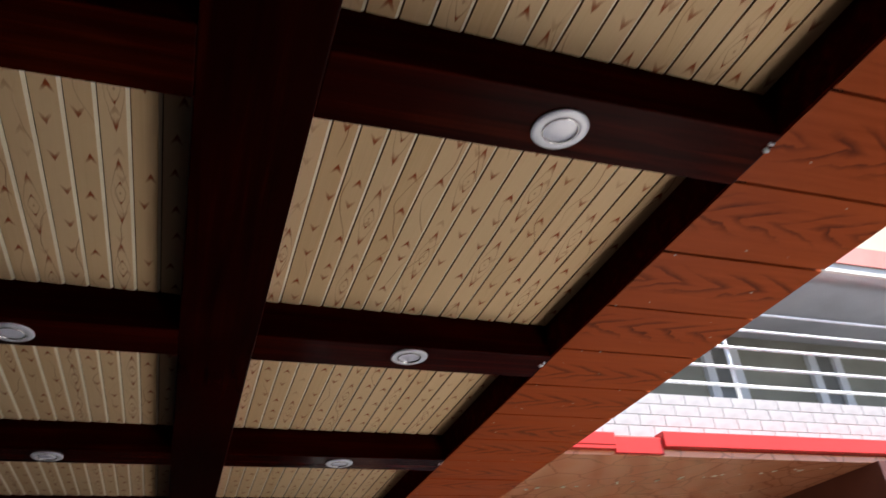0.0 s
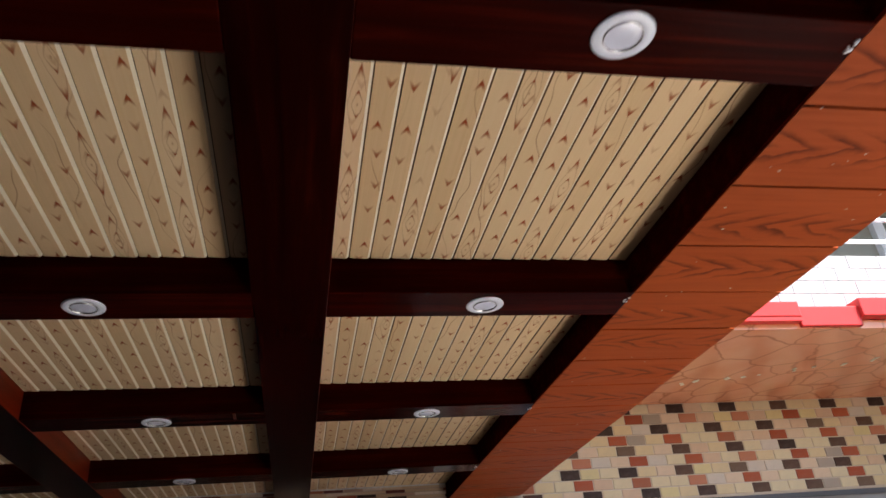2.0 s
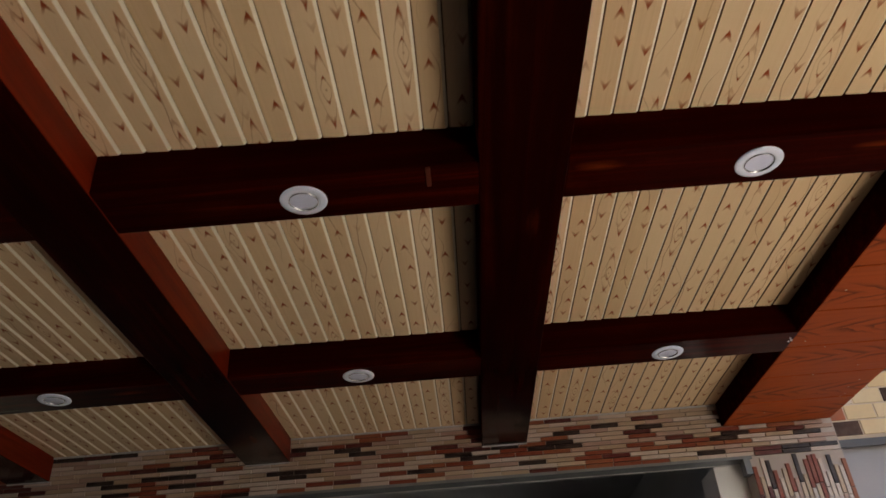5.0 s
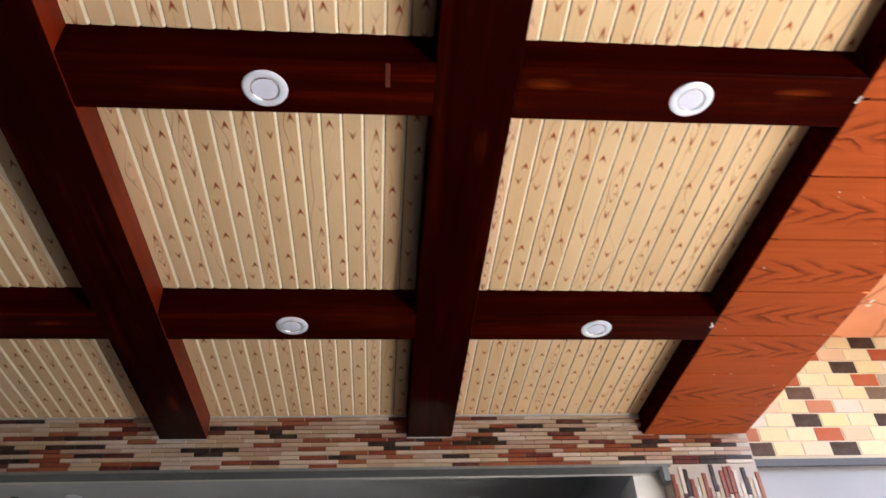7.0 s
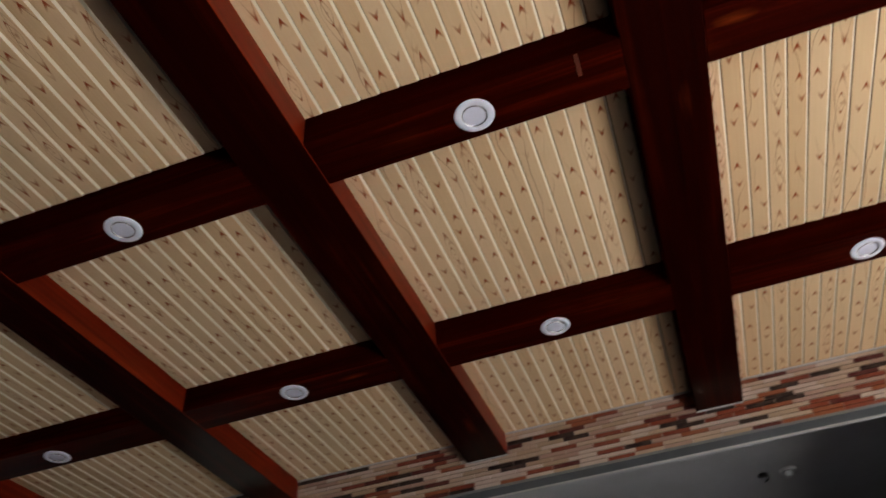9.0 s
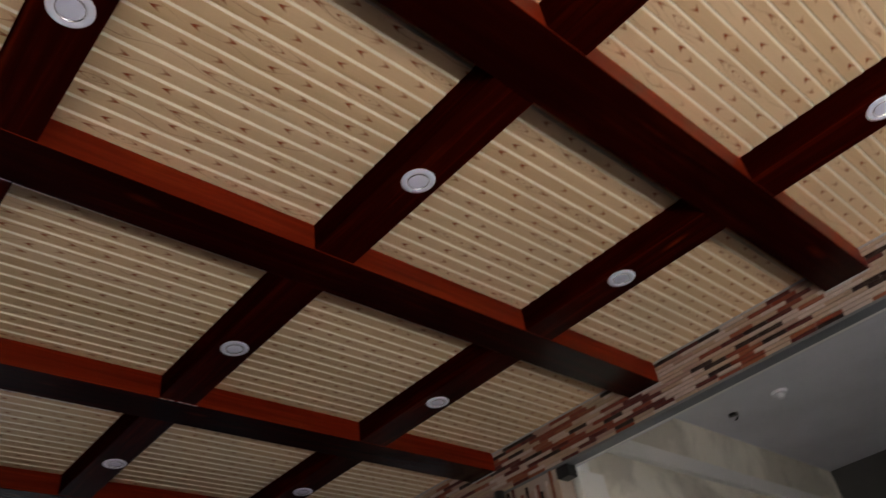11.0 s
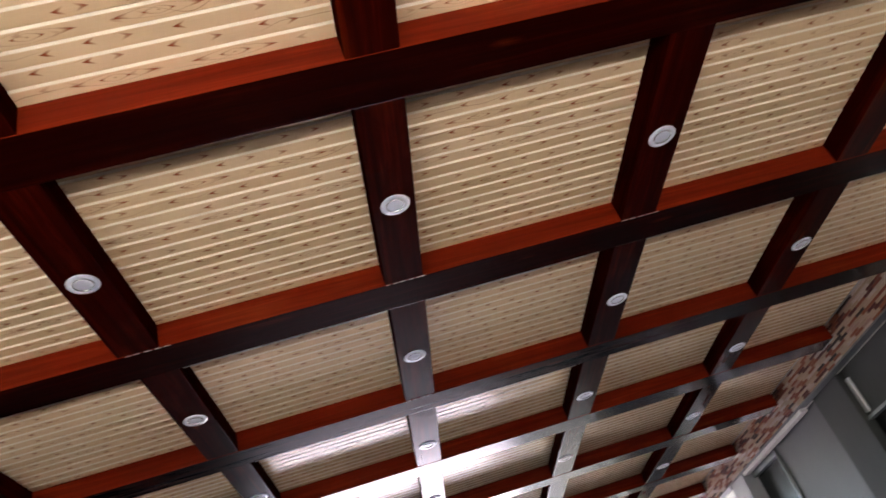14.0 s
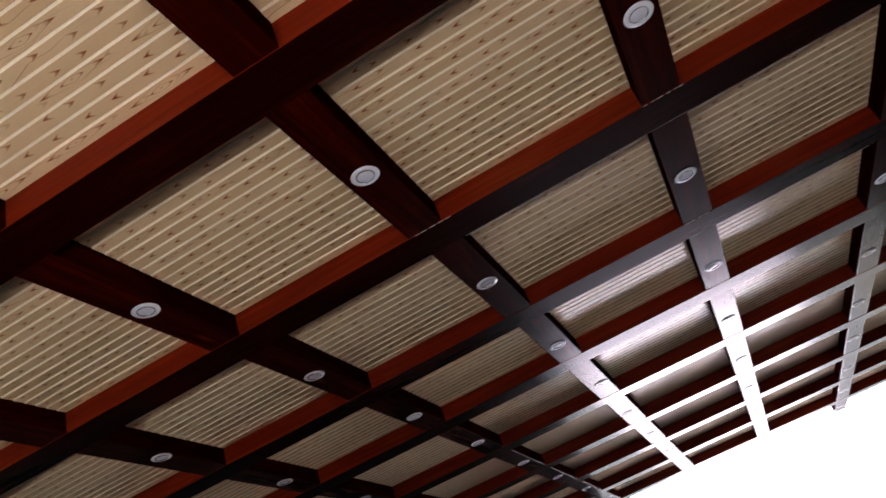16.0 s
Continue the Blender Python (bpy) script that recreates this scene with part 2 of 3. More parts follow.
def tile_colours(name, stops, joined, rough=0.35):
    m = Nodes(name, rough, spec=0.2)
    p = m.coords()
    f = m.island() if joined else m.random()
    n = m.noise(p, 18, 4)
    fine = m.noise(p, 140, 2)
    col = m.ramp(f, stops, True)
    m.colour(m.mix(m.span(n, 0.35, 0.75, 0.0, 0.35), col, m.mix(0.5, col, (0.30, 0.22, 0.17)))).bump(fine, 0.2, 0.0008)
    return m.mat


BRICK_STOPS = [(0.0, (0.46, 0.34, 0.25)), (0.19, (0.51, 0.41, 0.35)), (0.35, (0.40, 0.29, 0.20)), (0.47, (0.38, 0.25, 0.20)), (0.57, (0.200, 0.040, 0.018)),
               (0.69, (0.085, 0.012, 0.011)), (0.79, (0.250, 0.075, 0.032)), (0.90, (0.018, 0.007, 0.007))]


def plain(name, col, rough=0.5, metal=0.0, var=0.1, scale=6.0, coat=0.0, spec=0.4):
    m = Nodes(name, rough, metal, coat, spec=spec)
    p = m.coords()
    n = m.noise(p, scale, 4)
    m.colour(m.mix(m.span(n, 0.3, 0.75), col, tuple(c * (1 - var) for c in col))).bump(m.noise(p, scale * 12, 3), 0.12, 0.0008)
    return m.mat


def crackle():
    m = Nodes("orange_crazed_tile", 0.16, spec=0.4, coat=0.4, coat_rough=0.07)
    p = m.coords()
    warped = m.noise(p, 4.0, 2)
    x, y, z = m.split(p)
    edge = m.voronoi(m.join(m.math("ADD", x, m.math("MULTIPLY", warped, 0.14)), m.math("SUBTRACT", y, m.math("MULTIPLY", warped, 0.12)), z), 3.2)
    n = m.noise(p, 3.0, 4)
    base = m.mix(m.span(n, 0.3, 0.7), (0.80, 0.28, 0.13), (0.85, 0.35, 0.18))
    m.colour(m.mix(m.span(edge, 0.0, 0.042, 0.7, 0.0), base, (0.40, 0.11, 0.045)))
    m.bump(m.span(edge, 0.0, 0.03), 0.3, 0.002)
    return m.mat


def ground_mat(name, col, joint):
    m = Nodes(name, 0.85, spec=0.03)
    p = m.coords()
    x, y, z = m.split(p)
    n = m.noise(p, 0.7, 5)
    f = m.noise(p, 30, 3)
    gx = m.math("ABSOLUTE", m.math("SUBTRACT", m.math("FRACT", m.math("DIVIDE", x, joint)), 0.5))
    gy = m.math("ABSOLUTE", m.math("SUBTRACT", m.math("FRACT", m.math("DIVIDE", y, joint)), 0.5))
    g = m.span(m.math("MAXIMUM", gx, gy), 0.492, 0.497)
    base = m.mix(m.span(n, 0.3, 0.7), col, tuple(c * 0.8 for c in col))
    m.colour(m.mix(g, base, tuple(c * 0.5 for c in col))).bump(f, 0.15, 0.001)
    return m.mat


MAHOGANY = mahogany("dark_varnished_wood", [(0.0070, 0.0004, 0.0002), (0.028, 0.0016, 0.0004), (0.084, 0.0064, 0.0012)], (0.21, 0.034, 0.006), 0.015, 0.65)
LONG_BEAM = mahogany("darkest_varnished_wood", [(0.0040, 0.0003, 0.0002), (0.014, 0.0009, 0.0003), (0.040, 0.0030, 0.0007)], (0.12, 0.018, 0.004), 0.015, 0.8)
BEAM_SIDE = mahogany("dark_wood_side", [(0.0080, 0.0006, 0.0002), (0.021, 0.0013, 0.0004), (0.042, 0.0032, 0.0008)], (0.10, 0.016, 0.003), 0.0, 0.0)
# Brighter copy of the side wood: daylight on the +x faces put into the colour
LIT_SIDE = mahogany("lit_red_wood_side", [(0.080, 0.0060, 0.0015), (0.150, 0.0125, 0.0032), (0.240, 0.026, 0.0065)], (0.38, 0.085, 0.018), 0.06, 0.04)
CREAM = cream_planks()
ORANGE = orange_boards()
BRICK = tile_colours("brick_tile", BRICK_STOPS, False)
BRICK_REST = tile_colours("brick_tile_joined", BRICK_STOPS, True)
GROUT = plaster("pale_grout", (0.44, 0.36, 0.31), 0.9, 0.1)
MOSAIC_GROUT = plaster("cream_grout", (0.62, 0.48, 0.35), 0.9, 0.1)
MOSAIC_DARK = tile_colours("mosaic_brown", [(0.0, (0.032, 0.012, 0.007)), (0.40, (0.050, 0.019, 0.010)), (0.70, (0.085, 0.038, 0.020)), (0.90, (0.14, 0.078, 0.046))], False, 0.5)
MOSAIC_ORANGE = tile_colours("mosaic_orange", [(0.0, (0.33, 0.058, 0.017)), (0.4, (0.37, 0.074, 0.023)), (0.75, (0.34, 0.095, 0.040)), (0.9, (0.46, 0.16, 0.08))], False, 0.5)
MOSAIC_CREAM = tile_colours("mosaic_cream", [(0.0, (0.64, 0.47, 0.26)), (0.22, (0.64, 0.45, 0.30)), (0.42, (0.60, 0.39, 0.25)), (0.58, (0.64, 0.50, 0.30)), (0.82, (0.58, 0.47, 0.37)), (0.91, (0.36, 0.27, 0.20)), (0.95, (0.64, 0.50, 0.24))], False, 0.3)
WHITE = plain("white_enamel", (0.78, 0.79, 0.84), 0.3, 0, 0.04)
LENS = plain("white_diffuser", (0.76, 0.79, 0.94), 0.12, 0.0, 0.06, 20, 0.5, 0.6)
RIM = plain("polished_white_rim", (0.83, 0.86, 0.98), 0.25, 0.0, 0.05, 8, 0.5, 0.6)
CHROME = plain("chrome_ring", (0.78, 0.78, 0.80), 0.16, 1.0, 0.05)
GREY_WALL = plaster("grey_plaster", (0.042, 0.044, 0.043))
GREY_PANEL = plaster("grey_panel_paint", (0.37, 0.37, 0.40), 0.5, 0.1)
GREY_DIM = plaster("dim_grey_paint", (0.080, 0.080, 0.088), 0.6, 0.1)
BLUE_GREY = plaster("lilac_grey_paint", (0.31, 0.285, 0.290), 0.6, 0.08)
CEIL_GREY = plaster("white_ceiling_paint", (0.66, 0.66, 0.70), 0.8, 0.08)
CREAM_WALL = plaster("cream_plaster", (0.54, 0.48, 0.36), 0.75, 0.1)
def stained_plaster():
    """Cream paint with grey damp stains in uneven patches."""
    m = Nodes("stained_cream_plaster", 0.8, spec=0.2)
    p = m.coords()
    big, mid, fine = m.noise(p, 1.1, 5, 0.6, 0.5), m.noise(p, 5, 4), m.noise(p, 60, 3)
    stain = m.math("ADD", m.span(big, 0.48, 0.58, 0.0, 0.7), m.span(mid, 0.55, 0.7, 0.0, 0.3))
    m.colour(m.mix(stain, (0.80, 0.75, 0.64), (0.50, 0.46, 0.38))).bump(fine, 0.25, 0.001)
    return m.mat


CREAM_STAINED = stained_plaster()
WHITE_TRIM = plaster("white_painted_trim", (0.78, 0.76, 0.72), 0.5, 0.05)
METAL_GREY = plain("grey_metal_angle", (0.19, 0.20, 0.21), 0.45, 0.3, 0.2)
BLACK = plain("black_pipe", (0.02, 0.02, 0.02), 0.4)
DARK_GLASS = plain("dark_tinted_glass", (0.012, 0.013, 0.015), 0.25, 0, 0.1, 6.0, 0.0, 0.2)
GREY_GLASS = plain("grey_reflecting_glass", (0.20, 0.20, 0.19), 0.12)
RED = plain("red_painted_ledge", (0.62, 0.035, 0.028), 0.35, 0, 0.15)
WHITE_BRICK = plain("white_painted_brick", (0.44, 0.43, 0.44), 0.7, 0, 0.3, 9)
CRACKLE = crackle()
CHIP = plain("cream_stone_chip", (0.74, 0.62, 0.44), 0.5, 0, 0.2, 40)
FLOOR_MAT = ground_mat("floor_tile", (0.024, 0.020, 0.018), 0.6)
BOUNCE_PAVING = ground_mat("bounce_paving", (0.72, 0.70, 0.66), 2.4)
GLARE_GROUND = ground_mat("glare_ground", (0.42, 0.37, 0.415), 2.4)
ASPHALT = plain("worn_asphalt", (0.042, 0.042, 0.042), 0.9, 0, 0.3, 2, 0.0, 0.04)
# dark plaster for walls meant to return little light
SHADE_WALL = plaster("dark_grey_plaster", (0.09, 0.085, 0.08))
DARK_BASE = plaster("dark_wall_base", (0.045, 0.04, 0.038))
FILLER = plain("greyish_filler", (0.50, 0.48, 0.47), 0.7, 0, 0.3, 40)
OLIVE = plaster("olive_grey_plaster", (0.34, 0.33, 0.28))
PINK = plaster("pink_painted_edge", (0.62, 0.25, 0.22))
BROWN_BOARD = plain("brown_board", (0.115, 0.028, 0.014), 0.4, 0, 0.3, 5, 0.2)

# ---- building blocks ----
def W(x, y, z):
    return Vector((U * x, U * y, ZC + U * z))


FLOOR_Z = -ZC / U


def finish(bm, name, mat, parent=None, label="", smooth=False):
    me = bpy.data.meshes.new(name)
    bm.to_mesh(me)
    bm.free()
    if mat:
        me.materials.append(mat)
    if smooth:
        for p in me.polygons:
            p.use_smooth = True
    ob = new(name, me)
    if parent:
        ob.parent = parent
    if label:
        ob["label"] = label
    return ob


def add_box(bm, a, b, bevel=0.0):
    """A box between two corners, in metres."""
    lo = Vector([min(p, q) for p, q in zip(a, b)])
    hi = Vector([max(p, q) for p, q in zip(a, b)])
    r = bmesh.ops.create_cube(bm, size=1.0, matrix=Matrix.Translation((lo + hi) / 2) @ Matrix.Diagonal((*(hi - lo), 1)))
    if bevel:
        es = list({e for v in r["verts"] for e in v.link_edges})
        bmesh.ops.bevel(bm, geom=es, offset=bevel, segments=2, affect="EDGES", profile=0.6)
    return r


def box(name, x0, x1, y0, y1, z0, z1, mat, parent=None, label="", bevel=0.0):
    """A box in beam spacings, with its origin at its middle."""
    a, b = W(x0, y0, z0), W(x1, y1, z1)
    mid = (a + b) / 2
    bm = bmesh.new()
    add_box(bm, a - mid, b - mid, bevel)
    ob = finish(bm, name, mat, parent, label)
    ob.location = mid
    return ob


def structure(ob, label, category):
    return tagged(ob, label, category, kind="structure")


def empty(name, at):
    e = new(name)
    e.location = at
    return e


def cylinder(bm, r, depth, m, seg=24, r2=None):
    bmesh.ops.create_cone(bm, cap_ends=True, segments=seg, radius1=r, radius2=r if r2 is None else r2, depth=depth, matrix=m)


# ---- ground and floor ----
bm = bmesh.new()
bmesh.ops.create_grid(bm, x_segments=1, y_segments=1, size=400)
ground = structure(finish(bm, "ground", ASPHALT), "dark worn asphalt ground around the porch", "ground")
ground.location = (0, 0, -0.10)
X_END, Y_BACK, Y_WALL = -12.0, -8.5, 0.85
# two unseen pale patches, added as reflectors for the ceiling and the balcony
pavement = structure(box("pavement", 0.95, 2.0, -5.6, -1.2, FLOOR_Z - 0.16, FLOOR_Z - 0.02, BOUNCE_PAVING), "unseen pale concrete patch added to bounce sun onto the ceiling", "pavement")
yard = structure(box("pavement", 2.004, 3.58, -2.3, -0.55, FLOOR_Z - 0.16, FLOOR_Z - 0.02, BOUNCE_PAVING), "unseen pale concrete patch added to bounce sun onto the balcony underside", "pavement")
# added ground strip; its width and lilac tint shape the glare on the beams
driveway = structure(box("driveway", X_END - 30, X_END - 0.1, -4.2, -0.1, FLOOR_Z - 0.16, FLOOR_Z - 0.02, GLARE_GROUND), "pale sunlit ground strip added at the open end to reflect in the beams", "driveway")
floor = structure(box("floor", X_END, 0.95, Y_BACK, Y_WALL + 0.1, FLOOR_Z - 0.16, FLOOR_Z, FLOOR_MAT), "dark brown tiled porch floor", "floor")

# ---- the coffered ceiling ----
HALF_LAMP = 0.077                      # half the width of a lamp beam
DEPTH = 0.10                           # depth of a coffer
LONG = [(-0.615, -0.424), (-1.63, -1.44), (-2.655, -2.475), (-3.785, -3.60), (-4.885, -4.705), (-5.885, -5.70), (-6.99, -6.82), (-8.11, -7.94), (-9.22, -9.05), (-10.33, -10.16), (-11.40, -11.23)]
ROWS_OF_LAMPS = list(range(0, 9))
SOFFIT_IN, SOFFIT_OUT = 0.415, 0.87
bays = []                              # x range of every coffer column
right = SOFFIT_IN
for lo, hi in LONG:
    bays.append((hi, right))
    right = lo
bays.append((X_END, right))
strips = [(Y_BACK, Y_WALL)]

bm = bmesh.new()
uv = bm.loops.layers.uv.new("UVMap")
GAP, RISE, SINK, LAP = 0.0088 * U, 0.0050 * U, 0.0105 * U, 0.0025 * U   # groove width, bevel rise, slot depth; how far each board laps below the next
board_no = 0


def board_quad(pts, uvs):
    f = bm.faces.new([bm.verts.new(p) for p in pts])
    for l, c in zip(f.loops, uvs):
        l[uv].uv = c


for bx0, bx1 in bays:
    n = max(1, round((bx1 - bx0) * U / PLANK))
    wide = (bx1 - bx0) * U / n
    for sy0, sy1 in strips:
        ya, yb, zc = U * sy0, U * sy1, ZC + U * DEPTH
        for k in range(n):
            xa = U * bx0 + k * wide
            xb, xm, xc = xa + wide - GAP, xa + wide - GAP * 0.31, xa + wide
            ga = board_no + k
            cut = (wide - GAP) / wide
            rings = [(xa, zc + LAP, ga), (xb, zc, ga + cut), (xm, zc + RISE, ga + 0.965), (xm + 0.0002, zc + SINK, ga + 0.98), (xc - 0.0002, zc + SINK, ga + 0.985), (xc, zc + LAP, ga + 0.995)]
            for (x0, z0, u0), (x1, z1, u1) in zip(rings, rings[1:]):
                board_quad([(x0, ya, z0), (x0, yb, z0), (x1, yb, z1), (x1, ya, z1)], [(u0, ya), (u0, yb), (u1, yb), (u1, ya)])
    board_no += n
bmesh.ops.remove_doubles(bm, verts=bm.verts, dist=1e-5)
bmesh.ops.recalc_face_normals(bm, faces=bm.faces)
structure(finish(bm, "ceiling", CREAM), "cream printed tongue-and-groove boards between dark beams", "ceiling")
structure(box("roof", X_END, SOFFIT_OUT, Y_BACK, Y_WALL + 0.3, DEPTH + 0.02, DEPTH + 0.22, GREY_WALL), "grey concrete slab over the coffered ceiling", "roof")


def beam(x0, x1, y0, y1, along_y, name, label, sink=0.0):
    """A dark beam under the boards; its own x runs along it."""
    a, b = W(x0, y0, -sink), W(x1, y1, DEPTH + 0.02)
    mid, size = (a + b) / 2, b - a
    half = Vector((size.y, size.x, size.z)) / 2 if along_y else size / 2
    bm = bmesh.new()
    add_box(bm, -half, half, 0.004)
    bm.normal_update()
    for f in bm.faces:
        # on long beams the +x side takes the lit red, other sides the dark wood
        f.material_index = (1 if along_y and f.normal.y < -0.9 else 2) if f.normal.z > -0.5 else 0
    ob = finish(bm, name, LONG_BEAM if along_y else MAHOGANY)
    ob.data.materials.append(LIT_SIDE)
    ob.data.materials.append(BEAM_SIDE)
    ob.matrix_basis = Matrix.Translation(mid) @ (Matrix.Rotation(radians(90), 4, "Z") if along_y else Matrix())
    return tagged(ob, label, "ceiling beam", "coffer beams", "structure")


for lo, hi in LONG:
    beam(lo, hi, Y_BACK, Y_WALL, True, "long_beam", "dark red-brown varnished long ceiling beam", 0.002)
for k, (bx0, bx1) in enumerate(bays):
    for j in ROWS_OF_LAMPS:
        yj = -j - (0.028 if k == 3 and j in (3, 4) else 0.014 if k == 4 and j == 3 else 0.0)
        beam(bx0, bx1, yj - HALF_LAMP, yj + HALF_LAMP, False, "cross_beam", "dark red-brown varnished cross beam carrying a downlight")
beam(SOFFIT_IN, SOFFIT_IN + 0.03, Y_BACK, Y_WALL, True, "edge_beam", "dark red-brown edge beam along the outer coffers", -0.004)

structure(box("edge_board", SOFFIT_IN - 0.009, SOFFIT_IN - 0.0015, Y_BACK, Y_WALL - 0.012, 0.001, DEPTH - 0.002, BEAM_SIDE), "dark red-brown edge board covering the soffit board ends", "edge board")

structure(box("beam_joint", -0.729, -0.719, -1.074, -1.010, -0.0035, 0.02, BROWN_BOARD, bevel=0.001), "raised red-brown seam where two beam boards meet", "seam")

# ---- the downlights ----
def downlight():
    e = empty("downlight", (0, 0, 0))
    R = 0.0522 * U
    prof = [(R * 0.98, 0.0), (R, -0.0025), (R * 0.97, -0.0045), (R * 0.88, -0.0060), (R * 0.74, -0.0062), (R * 0.64, -0.0055), (R * 0.61, -0.002)]

    def lathe(profile, name, mat, under, label=""):
        bm = bmesh.new()
        seg = 36
        rings = [[bm.verts.new((r * math.cos(2 * math.pi * k / seg), r * math.sin(2 * math.pi * k / seg), z)) for k in range(seg)] for r, z in profile]
        for p, q in zip(rings, rings[1:]):
            for k in range(seg):
                bm.faces.new((p[k], p[(k + 1) % seg], q[(k + 1) % seg], q[k]))
        if profile[-1][0] < 0.7 * R and name == "diffuser":
            bm.faces.new(rings[-1])
        bmesh.ops.recalc_face_normals(bm, faces=bm.faces)
        return finish(bm, name, mat, under, label, True)
    rim = lathe(prof, "rim", RIM, e, "polished white rim")
    lathe([(R * 0.625, -0.0055), (R * 0.62, -0.0072), (R * 0.592, -0.0072), (R * 0.58, -0.003)], "ring", CHROME, rim, "thin chrome ring")
    lathe([(R * 0.585, -0.003), (R * 0.45, -0.0045), (R * 0.25, -0.0052), (R * 0.05, -0.0054)], "diffuser", LENS, e, "milky white diffuser")
    return tagged(e, "round white recessed downlight with chrome ring, unlit", "downlight", "downlights in the cross beams")


LAMP_X = [0.0, -1.001, -2.043, -3.130, -4.249, -5.370, -6.431, -7.52]
while len(LAMP_X) < len(bays):
    LAMP_X.append(sum(bays[len(LAMP_X)]) / 2)
# how far single lamps sit off their row and column
LAMP_OFF = {(0, 3): (-0.001, -0.016), (1, 0): (-0.021, -0.012), (1, 2): (-0.021, -0.004), (2, 0): (0.014, -0.019), (3, 0): (0.016, 0.002),
            (3, 3): (0.010, -0.029), (3, 4): (-0.010, -0.024), (4, 0): (0.008, 0.013), (4, 1): (-0.015, 0.017), (4, 3): (-0.003, -0.014),
            (4, 5): (0.009, 0.029), (5, 0): (0.025, 0.012), (5, 2): (-0.016, 0.004), (5, 3): (-0.022, 0.001), (5, 5): (0.008, 0.016),
            (6, 0): (0.014, -0.007), (6, 1): (-0.021, -0.013), (6, 2): (0.018, -0.001), (6, 3): (-0.012, 0.023), (7, 1): (-0.002, -0.021)}
first_lamp = None
for i, lx in enumerate(LAMP_X):
    for j in ROWS_OF_LAMPS:
        ox, oy = LAMP_OFF.get((i, j), (random.uniform(-0.006, 0.006), random.uniform(-0.006, 0.006)))
        at = W(lx + ox, -j + oy, -0.0005)
        m = Matrix.Translation(at) @ Matrix.Rotation(random.uniform(0, 6), 4, "Z")
        if first_lamp is None:
            first_lamp = downlight()
            first_lamp.matrix_basis = m
        else:
            copy_thing(first_lamp, m)

# ---- the orange board soffit along the open side ----
soffit = empty("soffit", W((SOFFIT_IN + SOFFIT_OUT) / 2, 0, 0))
structure(soffit, "orange-brown boarded soffit with arrowhead grain along the open edge", "soffit")
bm = bmesh.new()
blen, bwide = (SOFFIT_OUT - SOFFIT_IN) * U, 0.2655 * U
add_box(bm, (-blen / 2, -bwide / 2 + 0.0048, 0), (blen / 2, bwide / 2 - 0.0048, 0.018), 0.0015)
board_me = bpy.data.meshes.new("board")
bm.to_mesh(board_me)
bm.free()
board_me.materials.append(ORANGE)
y = 0.845 - 0.2655 / 2
while y > Y_BACK:
    ob = new("board", board_me)
    ob.parent = soffit
    ob.location = (0, U * y, random.uniform(-0.0008, 0.0008))
    y -= 0.2655
structure(box("soffit_backing", SOFFIT_IN + 0.03, SOFFIT_OUT - 0.032, Y_BACK, Y_WALL, 0.018, DEPTH + 0.02, BROWN_BOARD), "dark backing above the orange soffit boards", "soffit")
structure(box("fascia", SOFFIT_OUT - 0.030, SOFFIT_OUT - 0.008, Y_BACK, Y_WALL + 0.02, 0.02, DEPTH + 0.25, BROWN_BOARD), "brown fascia board on the roof edge", "fascia")


# small plaster drips and fixing clips where the beams meet the soffit
def clip(x, y, s):
    bm = bmesh.new()
    for _ in range(5):
        r = s * random.uniform(0.35, 0.8)
        bmesh.ops.create_icosphere(bm, subdivisions=1, radius=r, matrix=Matrix.Translation((random.uniform(-s, s), random.uniform(-s, s) * 1.6, random.uniform(-0.3, 0.3) * s)))
    ob = finish(bm, "filler_blob", WHITE, smooth=True)
    ob.location = W(x, y, -0.001)
    return tagged(ob, "small white blob of dried filler on a beam joint", "filler", "filler blobs")


for j in range(0, 6):
    clip(SOFFIT_IN - 0.008, -j - 0.04 + random.uniform(-0.03, 0.03), 0.009)

# pale dust specks and paint drops on the soffit
bm = bmesh.new()
for _ in range(80):
    r = random.uniform(0.0015, 0.0042)
    m = Matrix.Translation((U * random.uniform(SOFFIT_IN + 0.02, SOFFIT_OUT - 0.03), U * random.uniform(-5.2, 0.8), ZC - 0.001)) @ Matrix.Diagonal((r * random.uniform(0.7, 1.6), r, 0.0012, 1))
    bmesh.ops.create_icosphere(bm, subdivisions=1, radius=1.0, matrix=m)
tagged(finish(bm, "paint_specks", FILLER), "tiny white paint specks on the orange soffit boards", "specks", kind="stuff")

# ---- walls ----
LINTEL = -0.13
MY, MX1, MZ0, MZ1 = 1.0, 6.6, -0.06, 0.60      # the neighbouring tiled wall: its face, far end, foot and top
wall = structure(box("wall_north", X_END, SOFFIT_OUT + 0.01, Y_WALL + 0.006, Y_WALL + 0.085, LINTEL, DEPTH + 0.02, GROUT), "brick-tiled frieze over the openings", "wall")
structure(box("lintel_angle", X_END, 0.50, Y_WALL - 0.002, Y_WALL + 0.075, LINTEL - 0.012, LINTEL, METAL_GREY), "grey metal angle under the frieze", "lintel")
structure(box("lintel_trim", X_END, 0.50, Y_WALL + 0.078, Y_WALL + 0.10, LINTEL - 0.010, LINTEL + 0.03, WHITE_TRIM), "white painted trim behind the lintel", "trim")
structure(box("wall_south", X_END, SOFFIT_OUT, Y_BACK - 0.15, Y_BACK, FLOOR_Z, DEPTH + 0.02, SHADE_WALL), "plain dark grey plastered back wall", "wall")
